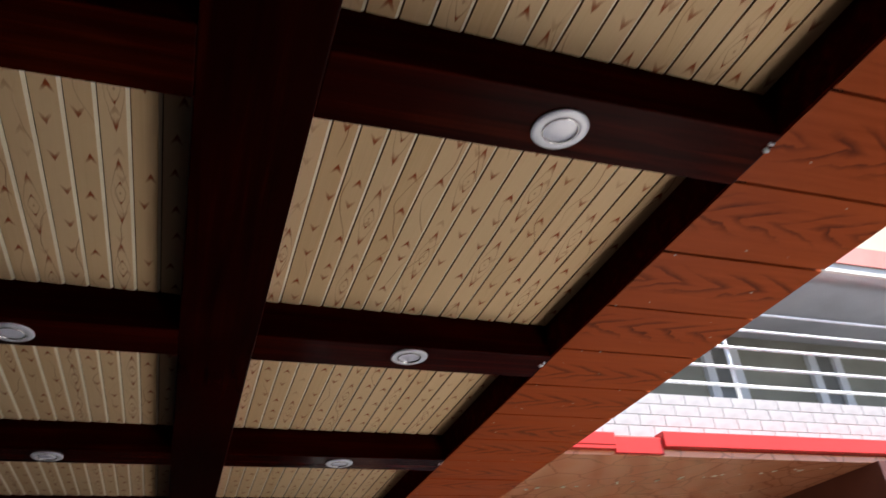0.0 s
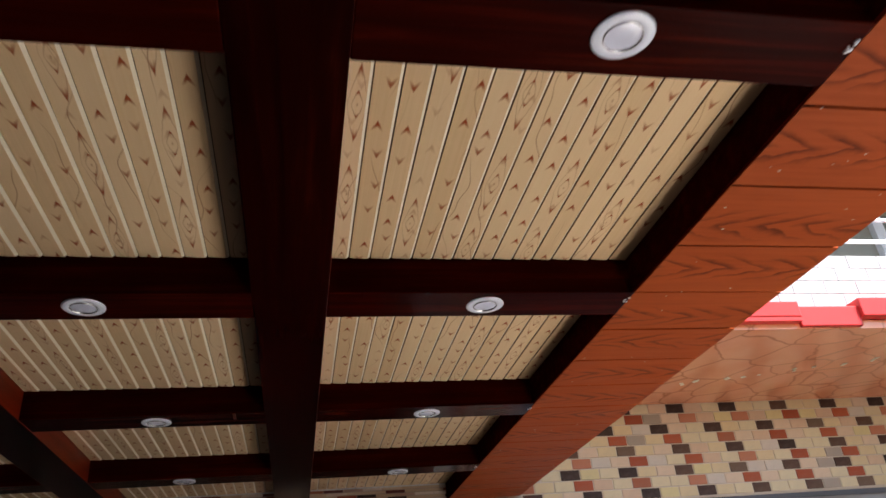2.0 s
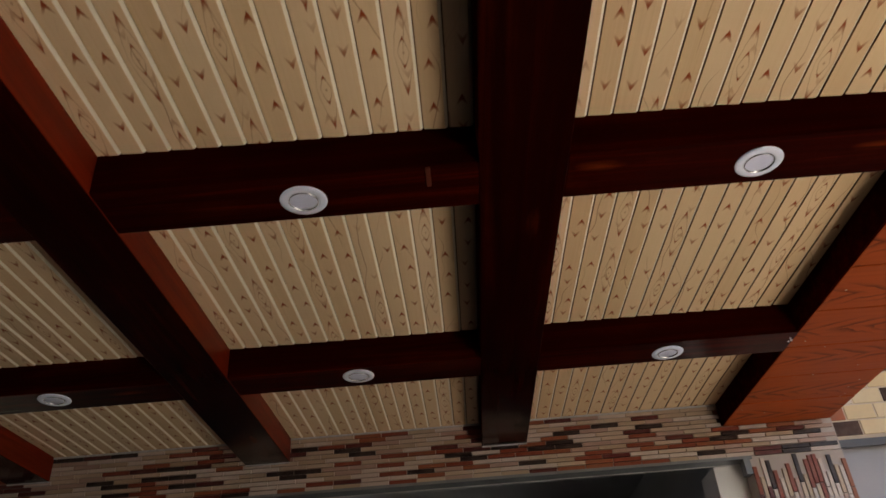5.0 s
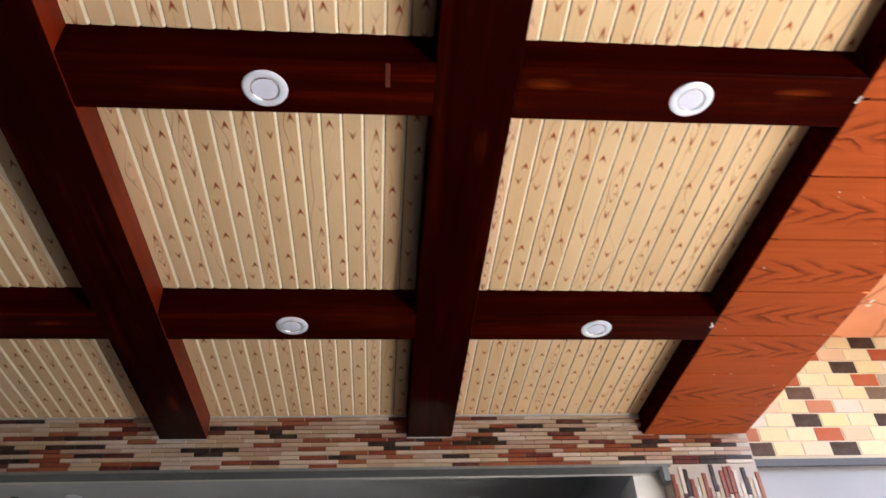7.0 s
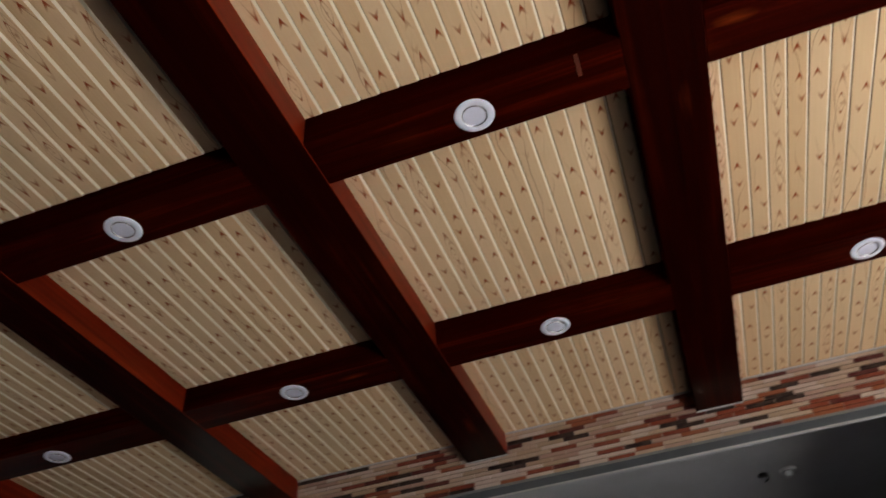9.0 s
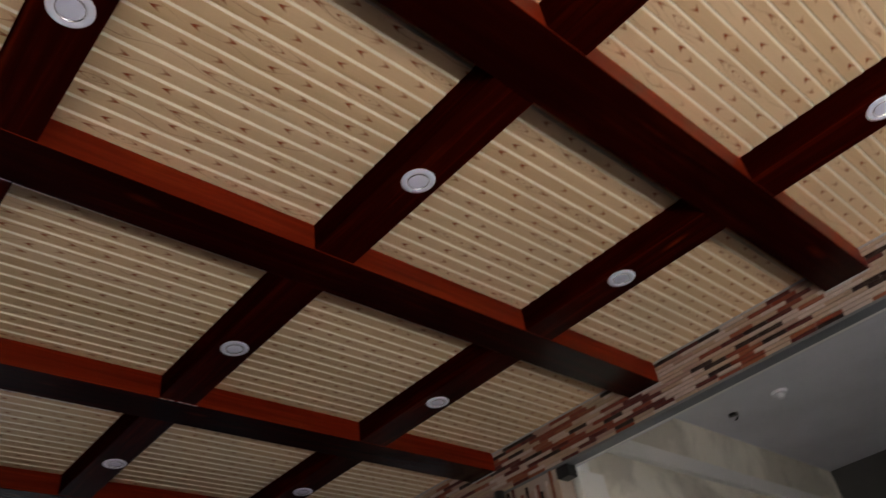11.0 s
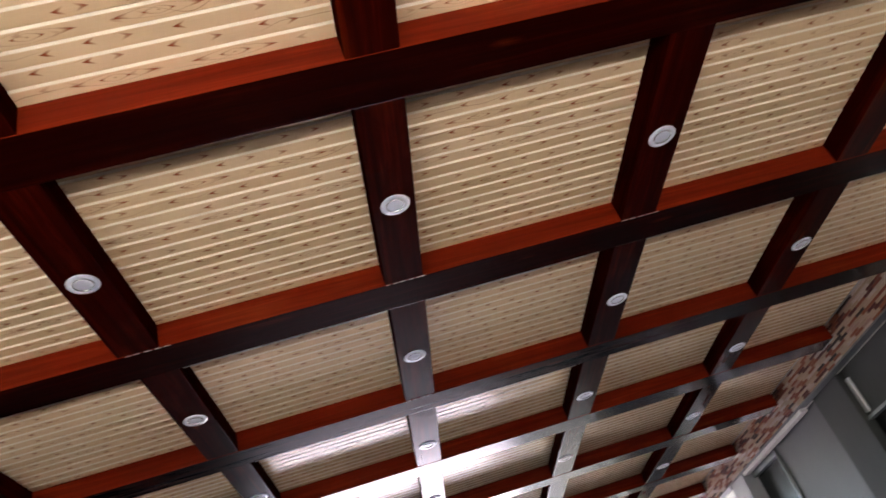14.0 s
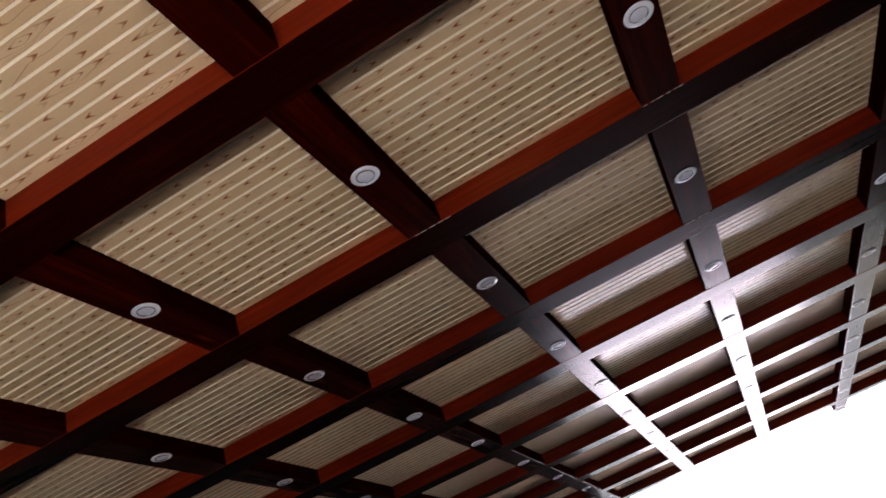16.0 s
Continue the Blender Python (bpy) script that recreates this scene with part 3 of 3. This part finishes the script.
# the next three walls are unseen and added to block light from outside
structure(box("wall_west", X_END - 0.15, X_END, Y_BACK, -4.3, FLOOR_Z, DEPTH + 0.02, SHADE_WALL), "unseen plain dark grey wall added to cut light from the far end", "wall")
structure(box("wall_east", SOFFIT_OUT - 0.01, SOFFIT_OUT + 0.14, Y_BACK, -5.7, FLOOR_Z, -0.002, SHADE_WALL), "unseen plain dark grey wall added to cut light behind the starting point", "wall")
structure(box("boundary_wall", 3.6, 3.75, -9.6, MY + 0.0, FLOOR_Z - 0.1, -0.80, SHADE_WALL), "unseen dark grey wall added to hide and shade the sunlit asphalt", "wall")
pier_1 = structure(box("pier_1", 0.49, SOFFIT_OUT + 0.01, Y_WALL + 0.006, Y_WALL + 0.30, FLOOR_Z, LINTEL, GROUT), "pier clad in upright brick tiles", "pier")
pier_2 = structure(box("pier_2", -3.98, -3.19, Y_WALL + 0.006, Y_WALL + 0.30, FLOOR_Z, LINTEL, GROUT), "pier clad in upright brick tiles", "pier")

for bx0, bx1 in bays:
    structure(box("caulk_line", bx0, bx1, Y_WALL - 0.008, Y_WALL + 0.004, DEPTH - 0.007, DEPTH, FILLER), "thin greyish caulk line between ceiling boards and frieze", "caulk")
for lo, hi in LONG[:6]:
    structure(box("caulk_line", lo, hi, Y_WALL - 0.010, Y_WALL - 0.004, -0.007, -0.0025, FILLER), "thin greyish caulk line under a beam end", "caulk")
for hi, j in ((-3.60, 1), (-3.60, 2), (-3.60, 3), (-4.705, 2)):
    bm = bmesh.new()
    x = -0.075
    while x < 0.07:
        n = random.uniform(0.012, 0.03)
        add_box(bm, (-0.0015, U * x, -0.001), (0.0015, U * (x + n), 0.001))
        x += n + random.uniform(0.004, 0.02)
    line = finish(bm, "filler_line", FILLER)
    line.location = W(hi + 0.001, -j, -0.003)
    tagged(line, "broken white filler line at a beam crossing", "filler", "filler lines")

for lo, ya, yb in ((-3.786, -2.92, -2.10), (-3.786, -1.90, -1.20), (-4.886, -2.9, -2.1), (-4.886, -1.9, -1.1)):
    bm = bmesh.new()
    y = ya
    while y < yb:
        n = random.uniform(0.05, 0.20)
        add_box(bm, (-0.0011, U * y, -0.001), (0.0011, U * min(y + n, yb), 0.001))
        y += n + random.uniform(0.004, 0.05)
    line = finish(bm, "filler_line", FILLER)
    line.location = W(lo, 0, -0.003)
    tagged(line, "thin broken white filler line along a beam edge", "filler", "filler lines")

# the room behind the first opening
RB = 4.6
structure(box("room_ceiling", -3.20, 0.60, Y_WALL + 0.10, RB, 0.44, 0.50, CEIL_GREY), "shaded white painted room ceiling", "ceiling")
structure(box("room_wall_west", -3.32, -3.20, Y_WALL + 0.30, RB, -0.85, 0.50, CREAM_STAINED), "stained cream plastered room wall", "wall")
# unseen lower wall, made dark so the beams reflect less of the room
structure(box("room_dado", -3.32, -3.20, Y_WALL + 0.30, RB, FLOOR_Z, -0.852, SHADE_WALL), "unseen lower room wall, coloured dark to dim its reflection", "wall")
structure(box("room_wall_east", 0.60, 0.72, Y_WALL + 0.30, RB, FLOOR_Z, 0.50, CEIL_GREY), "shaded white plastered room wall", "wall")
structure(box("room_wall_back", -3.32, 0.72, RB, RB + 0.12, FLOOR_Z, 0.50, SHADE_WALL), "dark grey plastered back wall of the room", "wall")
structure(box("cornice", -3.20, -3.15, Y_WALL + 0.10, RB, 0.03, 0.13, WHITE_TRIM, bevel=0.01), "pale ledge along the room wall", "cornice")
structure(box("room_floor", -3.2, 0.6, Y_WALL + 0.1, RB, FLOOR_Z - 0.16, FLOOR_Z - 0.002, FLOOR_MAT), "dark brown tiled room floor", "floor")
structure(box("door_jamb", -3.17, -3.12, Y_WALL + 0.09, Y_WALL + 0.30, FLOOR_Z, LINTEL - 0.03, WHITE_TRIM, bevel=0.006), "white painted jamb of the wide opening", "jamb")
structure(box("door_jamb", 0.36, 0.488, Y_WALL + 0.09, Y_WALL + 0.30, FLOOR_Z, LINTEL - 0.012, WHITE_TRIM, bevel=0.004), "white painted jamb of the wide opening", "jamb")
structure(box("bracket", 0.462, 0.488, Y_WALL - 0.004, Y_WALL + 0.05, LINTEL - 0.075, LINTEL - 0.013, METAL_GREY), "short grey metal bracket at the lintel end", "bracket")
structure(box("bracket", -3.20, -3.12, Y_WALL + 0.004, Y_WALL + 0.075, LINTEL - 0.075, LINTEL - 0.013, BLACK, bevel=0.005), "small black bracket at the pier corner under the lintel", "bracket")
structure(box("wall_over_room", -3.32, 0.72, Y_WALL + 0.101, Y_WALL + 0.20, LINTEL + 0.03, 0.44, CEIL_GREY), "white inside face above the opening", "wall")

# hooks and sockets on the room's ceiling
def ceiling_hook(x, y):
    bm = bmesh.new()
    cylinder(bm, 0.035, 0.012, Matrix.Translation((0, 0, -0.006)), 16)
    pts = [Vector((0.03 * math.sin(a), 0, -0.055 - 0.03 * math.cos(a) + 0.03)) for a in [k * 0.45 for k in range(11)]]
    for p, q in zip(pts, pts[1:]):
        cylinder(bm, 0.007, (q - p).length * 1.1, Matrix.Translation((p + q) / 2) @ (q - p).to_track_quat("Z", "Y").to_matrix().to_4x4(), 8)
    ob = finish(bm, "ceiling_hook", BLACK, smooth=True)
    ob.location = W(x, y, 0.44)
    return tagged(ob, "small dark metal hook fixed to the room ceiling", "hook", "room ceiling hooks")


def ceiling_socket(x, y):
    e = empty("ceiling_socket", W(x, y, 0.44))
    bm = bmesh.new()
    cylinder(bm, 0.055, 0.02, Matrix.Translation((0, 0, -0.010)), 24, 0.06)
    finish(bm, "plate", WHITE, e)
    bm = bmesh.new()
    cylinder(bm, 0.025, 0.035, Matrix.Translation((0, 0, -0.037)), 18, 0.03)
    finish(bm, "holder", WHITE, e)
    return tagged(e, "small white lamp holder on the room ceiling", "lamp holder", "room lamp holders")


for hx, sx, hy in ((-0.25, -0.10, 2.76), (-2.96, -2.61, 2.62)):
    ceiling_hook(hx, hy)
    ceiling_socket(sx, hy)

# the shopfront behind the second opening
SF = Y_WALL + 0.10
structure(box("grey_panel", -4.79, -3.98, SF, SF + 0.06, FLOOR_Z, LINTEL + 0.02, GREY_PANEL), "smooth pale grey wall panel", "wall")
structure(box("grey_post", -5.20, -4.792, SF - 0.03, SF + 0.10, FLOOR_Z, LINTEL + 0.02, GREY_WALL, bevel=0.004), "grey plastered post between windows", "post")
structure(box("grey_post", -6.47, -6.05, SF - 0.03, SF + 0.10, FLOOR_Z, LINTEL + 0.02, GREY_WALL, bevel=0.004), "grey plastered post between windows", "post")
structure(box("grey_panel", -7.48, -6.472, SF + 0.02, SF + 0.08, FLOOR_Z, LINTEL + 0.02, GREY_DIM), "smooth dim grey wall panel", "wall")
structure(box("pelmet", -8.08, -6.60, Y_WALL + 0.01, Y_WALL + 0.07, LINTEL - 0.045, LINTEL - 0.0125, WHITE_TRIM, bevel=0.004), "pale strip fixed under the frieze", "trim")


def shop_window(x0, x1, label, parts):
    win = empty("window", W((x0 + x1) / 2, SF, -0.9))
    tagged(win, label, "window", "windows of the shopfront", "structure")
    for nm, xa, xb, za, zb, ya, yb, mt in parts:
        p = box(nm, xa, xb, SF + ya, SF + yb, za, zb, mt, win)
        p.location = p.location - win.location


shop_window(-6.05, -5.20, "tall dark window with grey top panel and thin white strips",
            (("top_panel", -6.05, -5.20, -0.475, LINTEL + 0.02, 0.02, 0.05, GREY_WALL), ("pane", -6.05, -5.20, FLOOR_Z, -0.502, 0.04, 0.05, DARK_GLASS),
             ("transom", -6.05, -5.20, -0.50, -0.477, 0.0, 0.06, METAL_GREY),
             ("strip", -5.255, -5.225, -0.455, -0.20, 0.0, 0.02, WHITE), ("strip", -6.025, -5.995, -0.455, -0.20, 0.0, 0.02, WHITE)))
shop_window(-8.10, -7.48, "tall black window beside a pale pier",
            (("pane", -8.10, -7.48, FLOOR_Z, -0.215, 0.04, 0.05, DARK_GLASS), ("transom", -8.10, -7.48, -0.213, LINTEL + 0.02, 0.0, 0.06, METAL_GREY),
             ("frame", -7.51, -7.482, FLOOR_Z, -0.215, 0.0, 0.038, METAL_GREY)))
structure(box("shopfront_back", -8.33, -3.98, SF + 0.12, SF + 0.2, FLOOR_Z, DEPTH, GREY_WALL), "grey wall behind the shopfront", "wall")
# pier's pale colour stands for the outdoor light falling on it
structure(box("end_pier", -8.45, -8.102, Y_WALL + 0.004, Y_WALL + 0.45, FLOOR_Z, LINTEL - 0.013, GREY_PANEL, bevel=0.006), "plastered pier at the end of the shopfront, coloured pale as lit from outside", "pier")
structure(box("end_room_ceiling", X_END - 3.6, -8.45, Y_WALL + 0.10, 3.4, 0.44, 0.50, CREAM_WALL), "cream ceiling behind the last opening", "ceiling")
structure(box("end_room_wall", X_END - 3.6, -8.45, 3.4, 3.52, FLOOR_Z, 0.50, CREAM_WALL), "cream wall behind the last opening", "wall")
structure(box("end_room_side", -8.45, -8.33, Y_WALL + 0.46, 3.4, FLOOR_Z, 0.50, CREAM_WALL), "cream side wall behind the last opening", "wall")
structure(box("end_room_beam", X_END - 3.6, -8.45, 2.0, 2.25, 0.25, 0.44, WHITE_TRIM, bevel=0.008), "pale beam under the cream ceiling", "beam")
structure(box("end_fascia", X_END - 3.6, X_END - 0.003, Y_WALL + 0.01, Y_WALL + 0.09, LINTEL, 0.44, WHITE_TRIM), "white painted fascia past the porch end", "fascia")
# lower part of the cream wall, coloured dark to take away its sunlit brightness
structure(box("end_room_base", X_END - 3.72, X_END - 3.603, Y_WALL + 0.01, 3.52, FLOOR_Z - 0.1, -0.902, SHADE_WALL), "lower wall past the porch end, coloured dark against the sun on it", "wall")
structure(box("end_room_west", X_END - 3.72, X_END - 3.603, Y_WALL + 0.01, 3.52, -0.90, 0.50, CREAM_WALL), "cream wall closing the space past the porch end", "wall")
structure(box("end_post", -12.50, -12.17, Y_WALL + 0.10, Y_WALL + 0.38, FLOOR_Z - 0.1, 0.44, CREAM_WALL, bevel=0.006), "cream plastered post past the porch end", "post")
structure(box("opening_trim", X_END, -8.46, Y_WALL - 0.006, Y_WALL + 0.004, LINTEL - 0.05, LINTEL - 0.013, WHITE), "white trim under the frieze at the last opening", "trim")
pipe = bmesh.new()
cylinder(pipe, 0.030 * U, (-FLOOR_Z + LINTEL) * U, Matrix(), 20)
down_pipe = finish(pipe, "drain_pipe", BLACK, smooth=True)
down_pipe.location = W(-3.585, Y_WALL - 0.022, (FLOOR_Z + LINTEL) / 2)
tagged(down_pipe, "black drain pipe running down the brick-tiled pier", "pipe")


# ---- the neighbouring house beyond the soffit ----
structure(box("mosaic_wall", SOFFIT_OUT + 0.012, MX1, MY + 0.006, MY + 0.2, MZ0, MZ1 + 0.1, MOSAIC_GROUT), "wall faced in cream, brown and orange tiles", "wall")
structure(box("mosaic_edge", SOFFIT_OUT + 0.014, MX1, MY - 0.012, MY + 0.005, MZ0 - 0.030, MZ0 + 0.004, GREY_DIM, bevel=0.003), "grey cement edge under the tiles", "trim")
structure(box("lower_wall", SOFFIT_OUT + 0.012, MX1, MY + 0.03, MY + 0.2, -0.62, MZ0, BLUE_GREY), "smooth blue-grey wall under the tiles", "wall")
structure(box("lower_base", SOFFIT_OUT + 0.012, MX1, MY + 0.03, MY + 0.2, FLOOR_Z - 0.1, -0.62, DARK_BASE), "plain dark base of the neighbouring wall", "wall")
structure(box("balcony_soffit", SOFFIT_OUT + 0.04, 8.0, -0.345, MY + 0.2, MZ1, MZ1 + 0.05, CRACKLE), "glossy orange crazed-tile underside of the balcony", "soffit")
structure(box("balcony_slab", SOFFIT_OUT + 0.04, 8.0, -0.24, MY + 0.2, MZ1 + 0.05, MZ1 + 0.16, GREY_WALL), "grey balcony slab", "balcony")
structure(box("ledge", SOFFIT_OUT + 0.04, 2.268, -0.40, -0.26, 0.654, 0.748, RED, bevel=0.008), "bright red painted ledge on the balcony edge", "ledge")
structure(box("ledge_recess", 2.27, 2.663, -0.375, -0.348, 0.606, 0.728, RED, bevel=0.008), "bright red painted set-back part of the ledge", "ledge")
structure(box("ledge", 2.665, 8.0, -0.40, -0.26, 0.656, 0.770, RED, bevel=0.008), "bright red painted ledge on the balcony edge", "ledge")
structure(box("ledge_lip", SOFFIT_OUT + 0.04, 2.268, -0.397, -0.348, 0.630, 0.652, RED), "red painted lip under the ledge", "ledge")
structure(box("parapet", SOFFIT_OUT + 0.04, 8.0, -0.285, -0.19, 0.755, 1.10, WHITE_TRIM), "white painted parapet of the balcony", "parapet")
structure(box("upper_wall", SOFFIT_OUT + 0.04, 8.0, MY, MY + 0.2, MZ1 + 0.16, 2.35, OLIVE), "olive grey upper wall behind the balcony rails", "wall")
structure(box("upper_ceiling", SOFFIT_OUT + 0.04, 8.0, -0.40, MY + 0.2, 2.35, 2.45, CEIL_GREY), "pale underside of the slab over the balcony", "ceiling")
structure(box("upper_edge", SOFFIT_OUT + 0.04, 8.0, -0.44, -0.40, 2.33, 2.42, WHITE_TRIM), "white edge of the upper slab", "trim")
structure(box("upper_band", SOFFIT_OUT + 0.04, 8.0, -0.46, -0.42, 2.42, 2.62, PINK), "pink painted band on the upper slab", "trim")
structure(box("upper_storey", SOFFIT_OUT + 0.04, 8.0, -0.40, MY + 0.2, 2.45, 4.4, CREAM_WALL), "cream plastered storey above the balcony", "wall")
structure(box("brown_partition", 4.58, 4.80, -0.40, MY, 0.02, MZ1, BROWN_BOARD), "deep dark brown beam under the balcony", "beam")
chips = random.Random(21)
for k in range(30):
    bm = bmesh.new()
    r, n = chips.uniform(0.012, 0.034), chips.choice((3, 4, 4, 5))
    ring = [Vector((r * chips.uniform(0.7, 1.3) * math.cos(6.283 * i / n), r * chips.uniform(0.4, 0.9) * math.sin(6.283 * i / n), 0)) for i in range(n)]
    face = bm.faces.new([bm.verts.new(v) for v in ring])
    side = bmesh.ops.extrude_face_region(bm, geom=[face])
    bmesh.ops.translate(bm, verts=[v for v in side["geom"] if isinstance(v, bmesh.types.BMVert)], vec=(0, 0, -0.004))
    bmesh.ops.recalc_face_normals(bm, faces=bm.faces)
    chip = finish(bm, "stone_chip", CHIP)
    chip.matrix_basis = Matrix.Translation(W(1.0 + 3.3 * ((k * 0.382) % 1.0) + chips.uniform(-0.1, 0.1), -0.2 + 1.1 * ((k * 0.618) % 1.0), MZ1)) @ Matrix.Rotation(chips.uniform(0, 6.28), 4, "Z")
    tagged(chip, "small cream stone chip set in the orange balcony underside", "stone chip", "chips in the balcony underside")
rail = empty("railing", W(4, -0.24, 1.1))
tagged(rail, "white horizontal balcony railing above a white parapet", "railing")
for z in (1.23, 1.39, 1.57, 1.74, 1.91):
    bm = bmesh.new()
    cylinder(bm, 0.013 * U, 7.0 * U, Matrix.Rotation(radians(90), 4, "Y"), 12)
    r = finish(bm, "rail", WHITE, rail, smooth=True)
    r.location = W(4.4, -0.24, z) - rail.location
for x in (1.2, 3.6, 6.0):
    bm = bmesh.new()
    cylinder(bm, 0.018 * U, 0.85 * U, Matrix(), 12)
    r = finish(bm, "post", WHITE, rail, smooth=True)
    r.location = W(x, -0.215, 1.10 + 0.41) - rail.location
for x in (3.2, 4.55, 5.9):
    win = empty("balcony_window", W(x, MY, 1.5))
    tagged(win, "tall white-framed window behind the balcony rails", "window", "balcony windows", "structure")
    for nm, xa, xb, ya, yb, za, zb, mt in (("frame", -0.22, -0.12, -0.06, 0.0, 0.8, 2.2, WHITE), ("frame", 0.12, 0.22, -0.06, 0.0, 0.8, 2.2, WHITE), ("pane", -0.12, 0.12, -0.02, -0.005, 0.8, 2.2, GREY_GLASS)):
        p = box(nm, x + xa, x + xb, MY + ya, MY + yb, za, zb, mt, win)
        p.location = p.location - win.location

# ---- pieces of the walls ----
def brick_mesh(w, h, d, mat, name="brick"):
    bm = bmesh.new()
    add_box(bm, (-w / 2, -d, -h / 2), (w / 2, 0, h / 2))
    top = [v for v in bm.verts if v.co.y < -d / 2]
    for v in top:
        v.co.x *= 1 - 0.0024 / w
        v.co.z *= 1 - 0.0024 / h
    me = bpy.data.meshes.new(name)
    bm.to_mesh(me)
    bm.free()
    me.materials.append(mat)
    return me


def joined(name, boxes, mat, parent, label):
    """Far pieces of a wall in one mesh; boxes of x0, x1, z0, z1 in metres, y of their back, depth."""
    verts, faces = [], []
    for x0, x1, z0, z1, yb, d in boxes:
        k = len(verts)
        for yy, s in ((yb, 0.0), (yb - d, 0.0012)):
            verts += [(x0 + s, yy, z0 + s), (x1 - s, yy, z0 + s), (x1 - s, yy, z1 - s), (x0 + s, yy, z1 - s)]
        faces += [(k + 4, k + 5, k + 6, k + 7), (k, k + 1, k + 5, k + 4), (k + 1, k + 2, k + 6, k + 5), (k + 2, k + 3, k + 7, k + 6), (k + 3, k, k + 4, k + 7)]
    me = bpy.data.meshes.new(name)
    me.from_pydata([tuple(Vector(v) - parent.location) for v in verts], [], faces)
    me.materials.append(mat)
    ob = new(name, me)
    ob.parent = parent
    return tagged(ob, label, kind="stuff")


rnd = random.Random(7)
ROW, LEN, JOINT = 0.0190 * U, 0.118 * U, 0.0020
near = brick_mesh(LEN - JOINT, ROW - JOINT, 0.009, BRICK)
back_y = U * (Y_WALL + 0.006)
rest = []
count = 0
for r in range(12):
    z1 = ZC + U * 0.096 - r * ROW
    x = U * (SOFFIT_OUT + 0.01) - rnd.random() * LEN
    while x - LEN > U * X_END:
        if x > U * -3.0 and count < 300:
            ob = new("brick", near)
            ob.parent = wall
            ob.location = Vector((x - LEN / 2, back_y, z1 - ROW / 2)) - wall.location
            count += 1
        else:
            rest.append((x - LEN + JOINT / 2, x - JOINT / 2, z1 - ROW + JOINT / 2, z1 - JOINT / 2, back_y, 0.009))
        x -= LEN
joined("far_bricks", rest, BRICK_REST, wall, "far brick tiles of the frieze")
upright = brick_mesh(ROW - JOINT, LEN - JOINT, 0.009, BRICK)
for pier, xa, xb in ((pier_1, 0.49, SOFFIT_OUT + 0.01), (pier_2, -3.98, -3.19)):
    rest, count = [], 0
    n = int((xb - xa) * U / ROW)
    for c in range(n):
        xm = U * xa + (c + 0.5) * (xb - xa) * U / n
        z = ZC + U * LINTEL - rnd.random() * LEN * 0.9
        while z - LEN > 0.02:
            if z > ZC - 1.05 * U and count < 300:
                ob = new("brick", upright)
                ob.parent = pier
                ob.location = Vector((xm, back_y, z - LEN / 2)) - pier.location
                count += 1
            else:
                rest.append((xm - ROW / 2 + JOINT / 2, xm + ROW / 2 - JOINT / 2, z - LEN + JOINT / 2, z - JOINT / 2, back_y, 0.009))
            z -= LEN
    joined("far_bricks", rest, BRICK_REST, pier, "lower brick tiles of the pier")

mosaic = bpy.data.objects["mosaic_wall"]
TW, TH, TJ = 0.1365 * U, 0.0710 * U, 0.0080
kinds = {k: brick_mesh(TW - TJ, TH - TJ, 0.005, mt, "tile") for k, mt in (("d", MOSAIC_DARK), ("o", MOSAIC_ORANGE), ("c", MOSAIC_CREAM))}
# how far each row of tiles starts along the wall
MOSAIC_SHIFT = [-0.044, 0.037, -0.197, -0.112, -0.066, 0.012, -0.079, 0.003, 0.054]
for r in range(9):
    z = ZC + U * MZ1 - (r + 0.5) * TH
    shift = MOSAIC_SHIFT[r]
    for c in range(0, 46):
        x = U * (0.95 + shift) + (c - 3) * TW
        if x < U * (SOFFIT_OUT + 0.012) + TW / 2 or x > U * MX1:
            continue
        k = ("o" if r % 2 else "d") if c % 3 == 0 else "c"
        ob = new("tile", kinds[k])
        ob.parent = mosaic
        ob.location = Vector((x, U * (MY + 0.006), z)) - mosaic.location
parapet = bpy.data.objects["parapet"]
wb = brick_mesh(0.213 * U, 0.083 * U, 0.007, WHITE_BRICK)
for r in range(4):
    for c in range(32):
        ob = new("brick", wb)
        ob.parent = parapet
        ob.location = W(1.05 + c * 0.217 + (0.11 if r % 2 else 0), -0.285 - 0.002 * rnd.random(), 0.80 + r * 0.086) - parapet.location
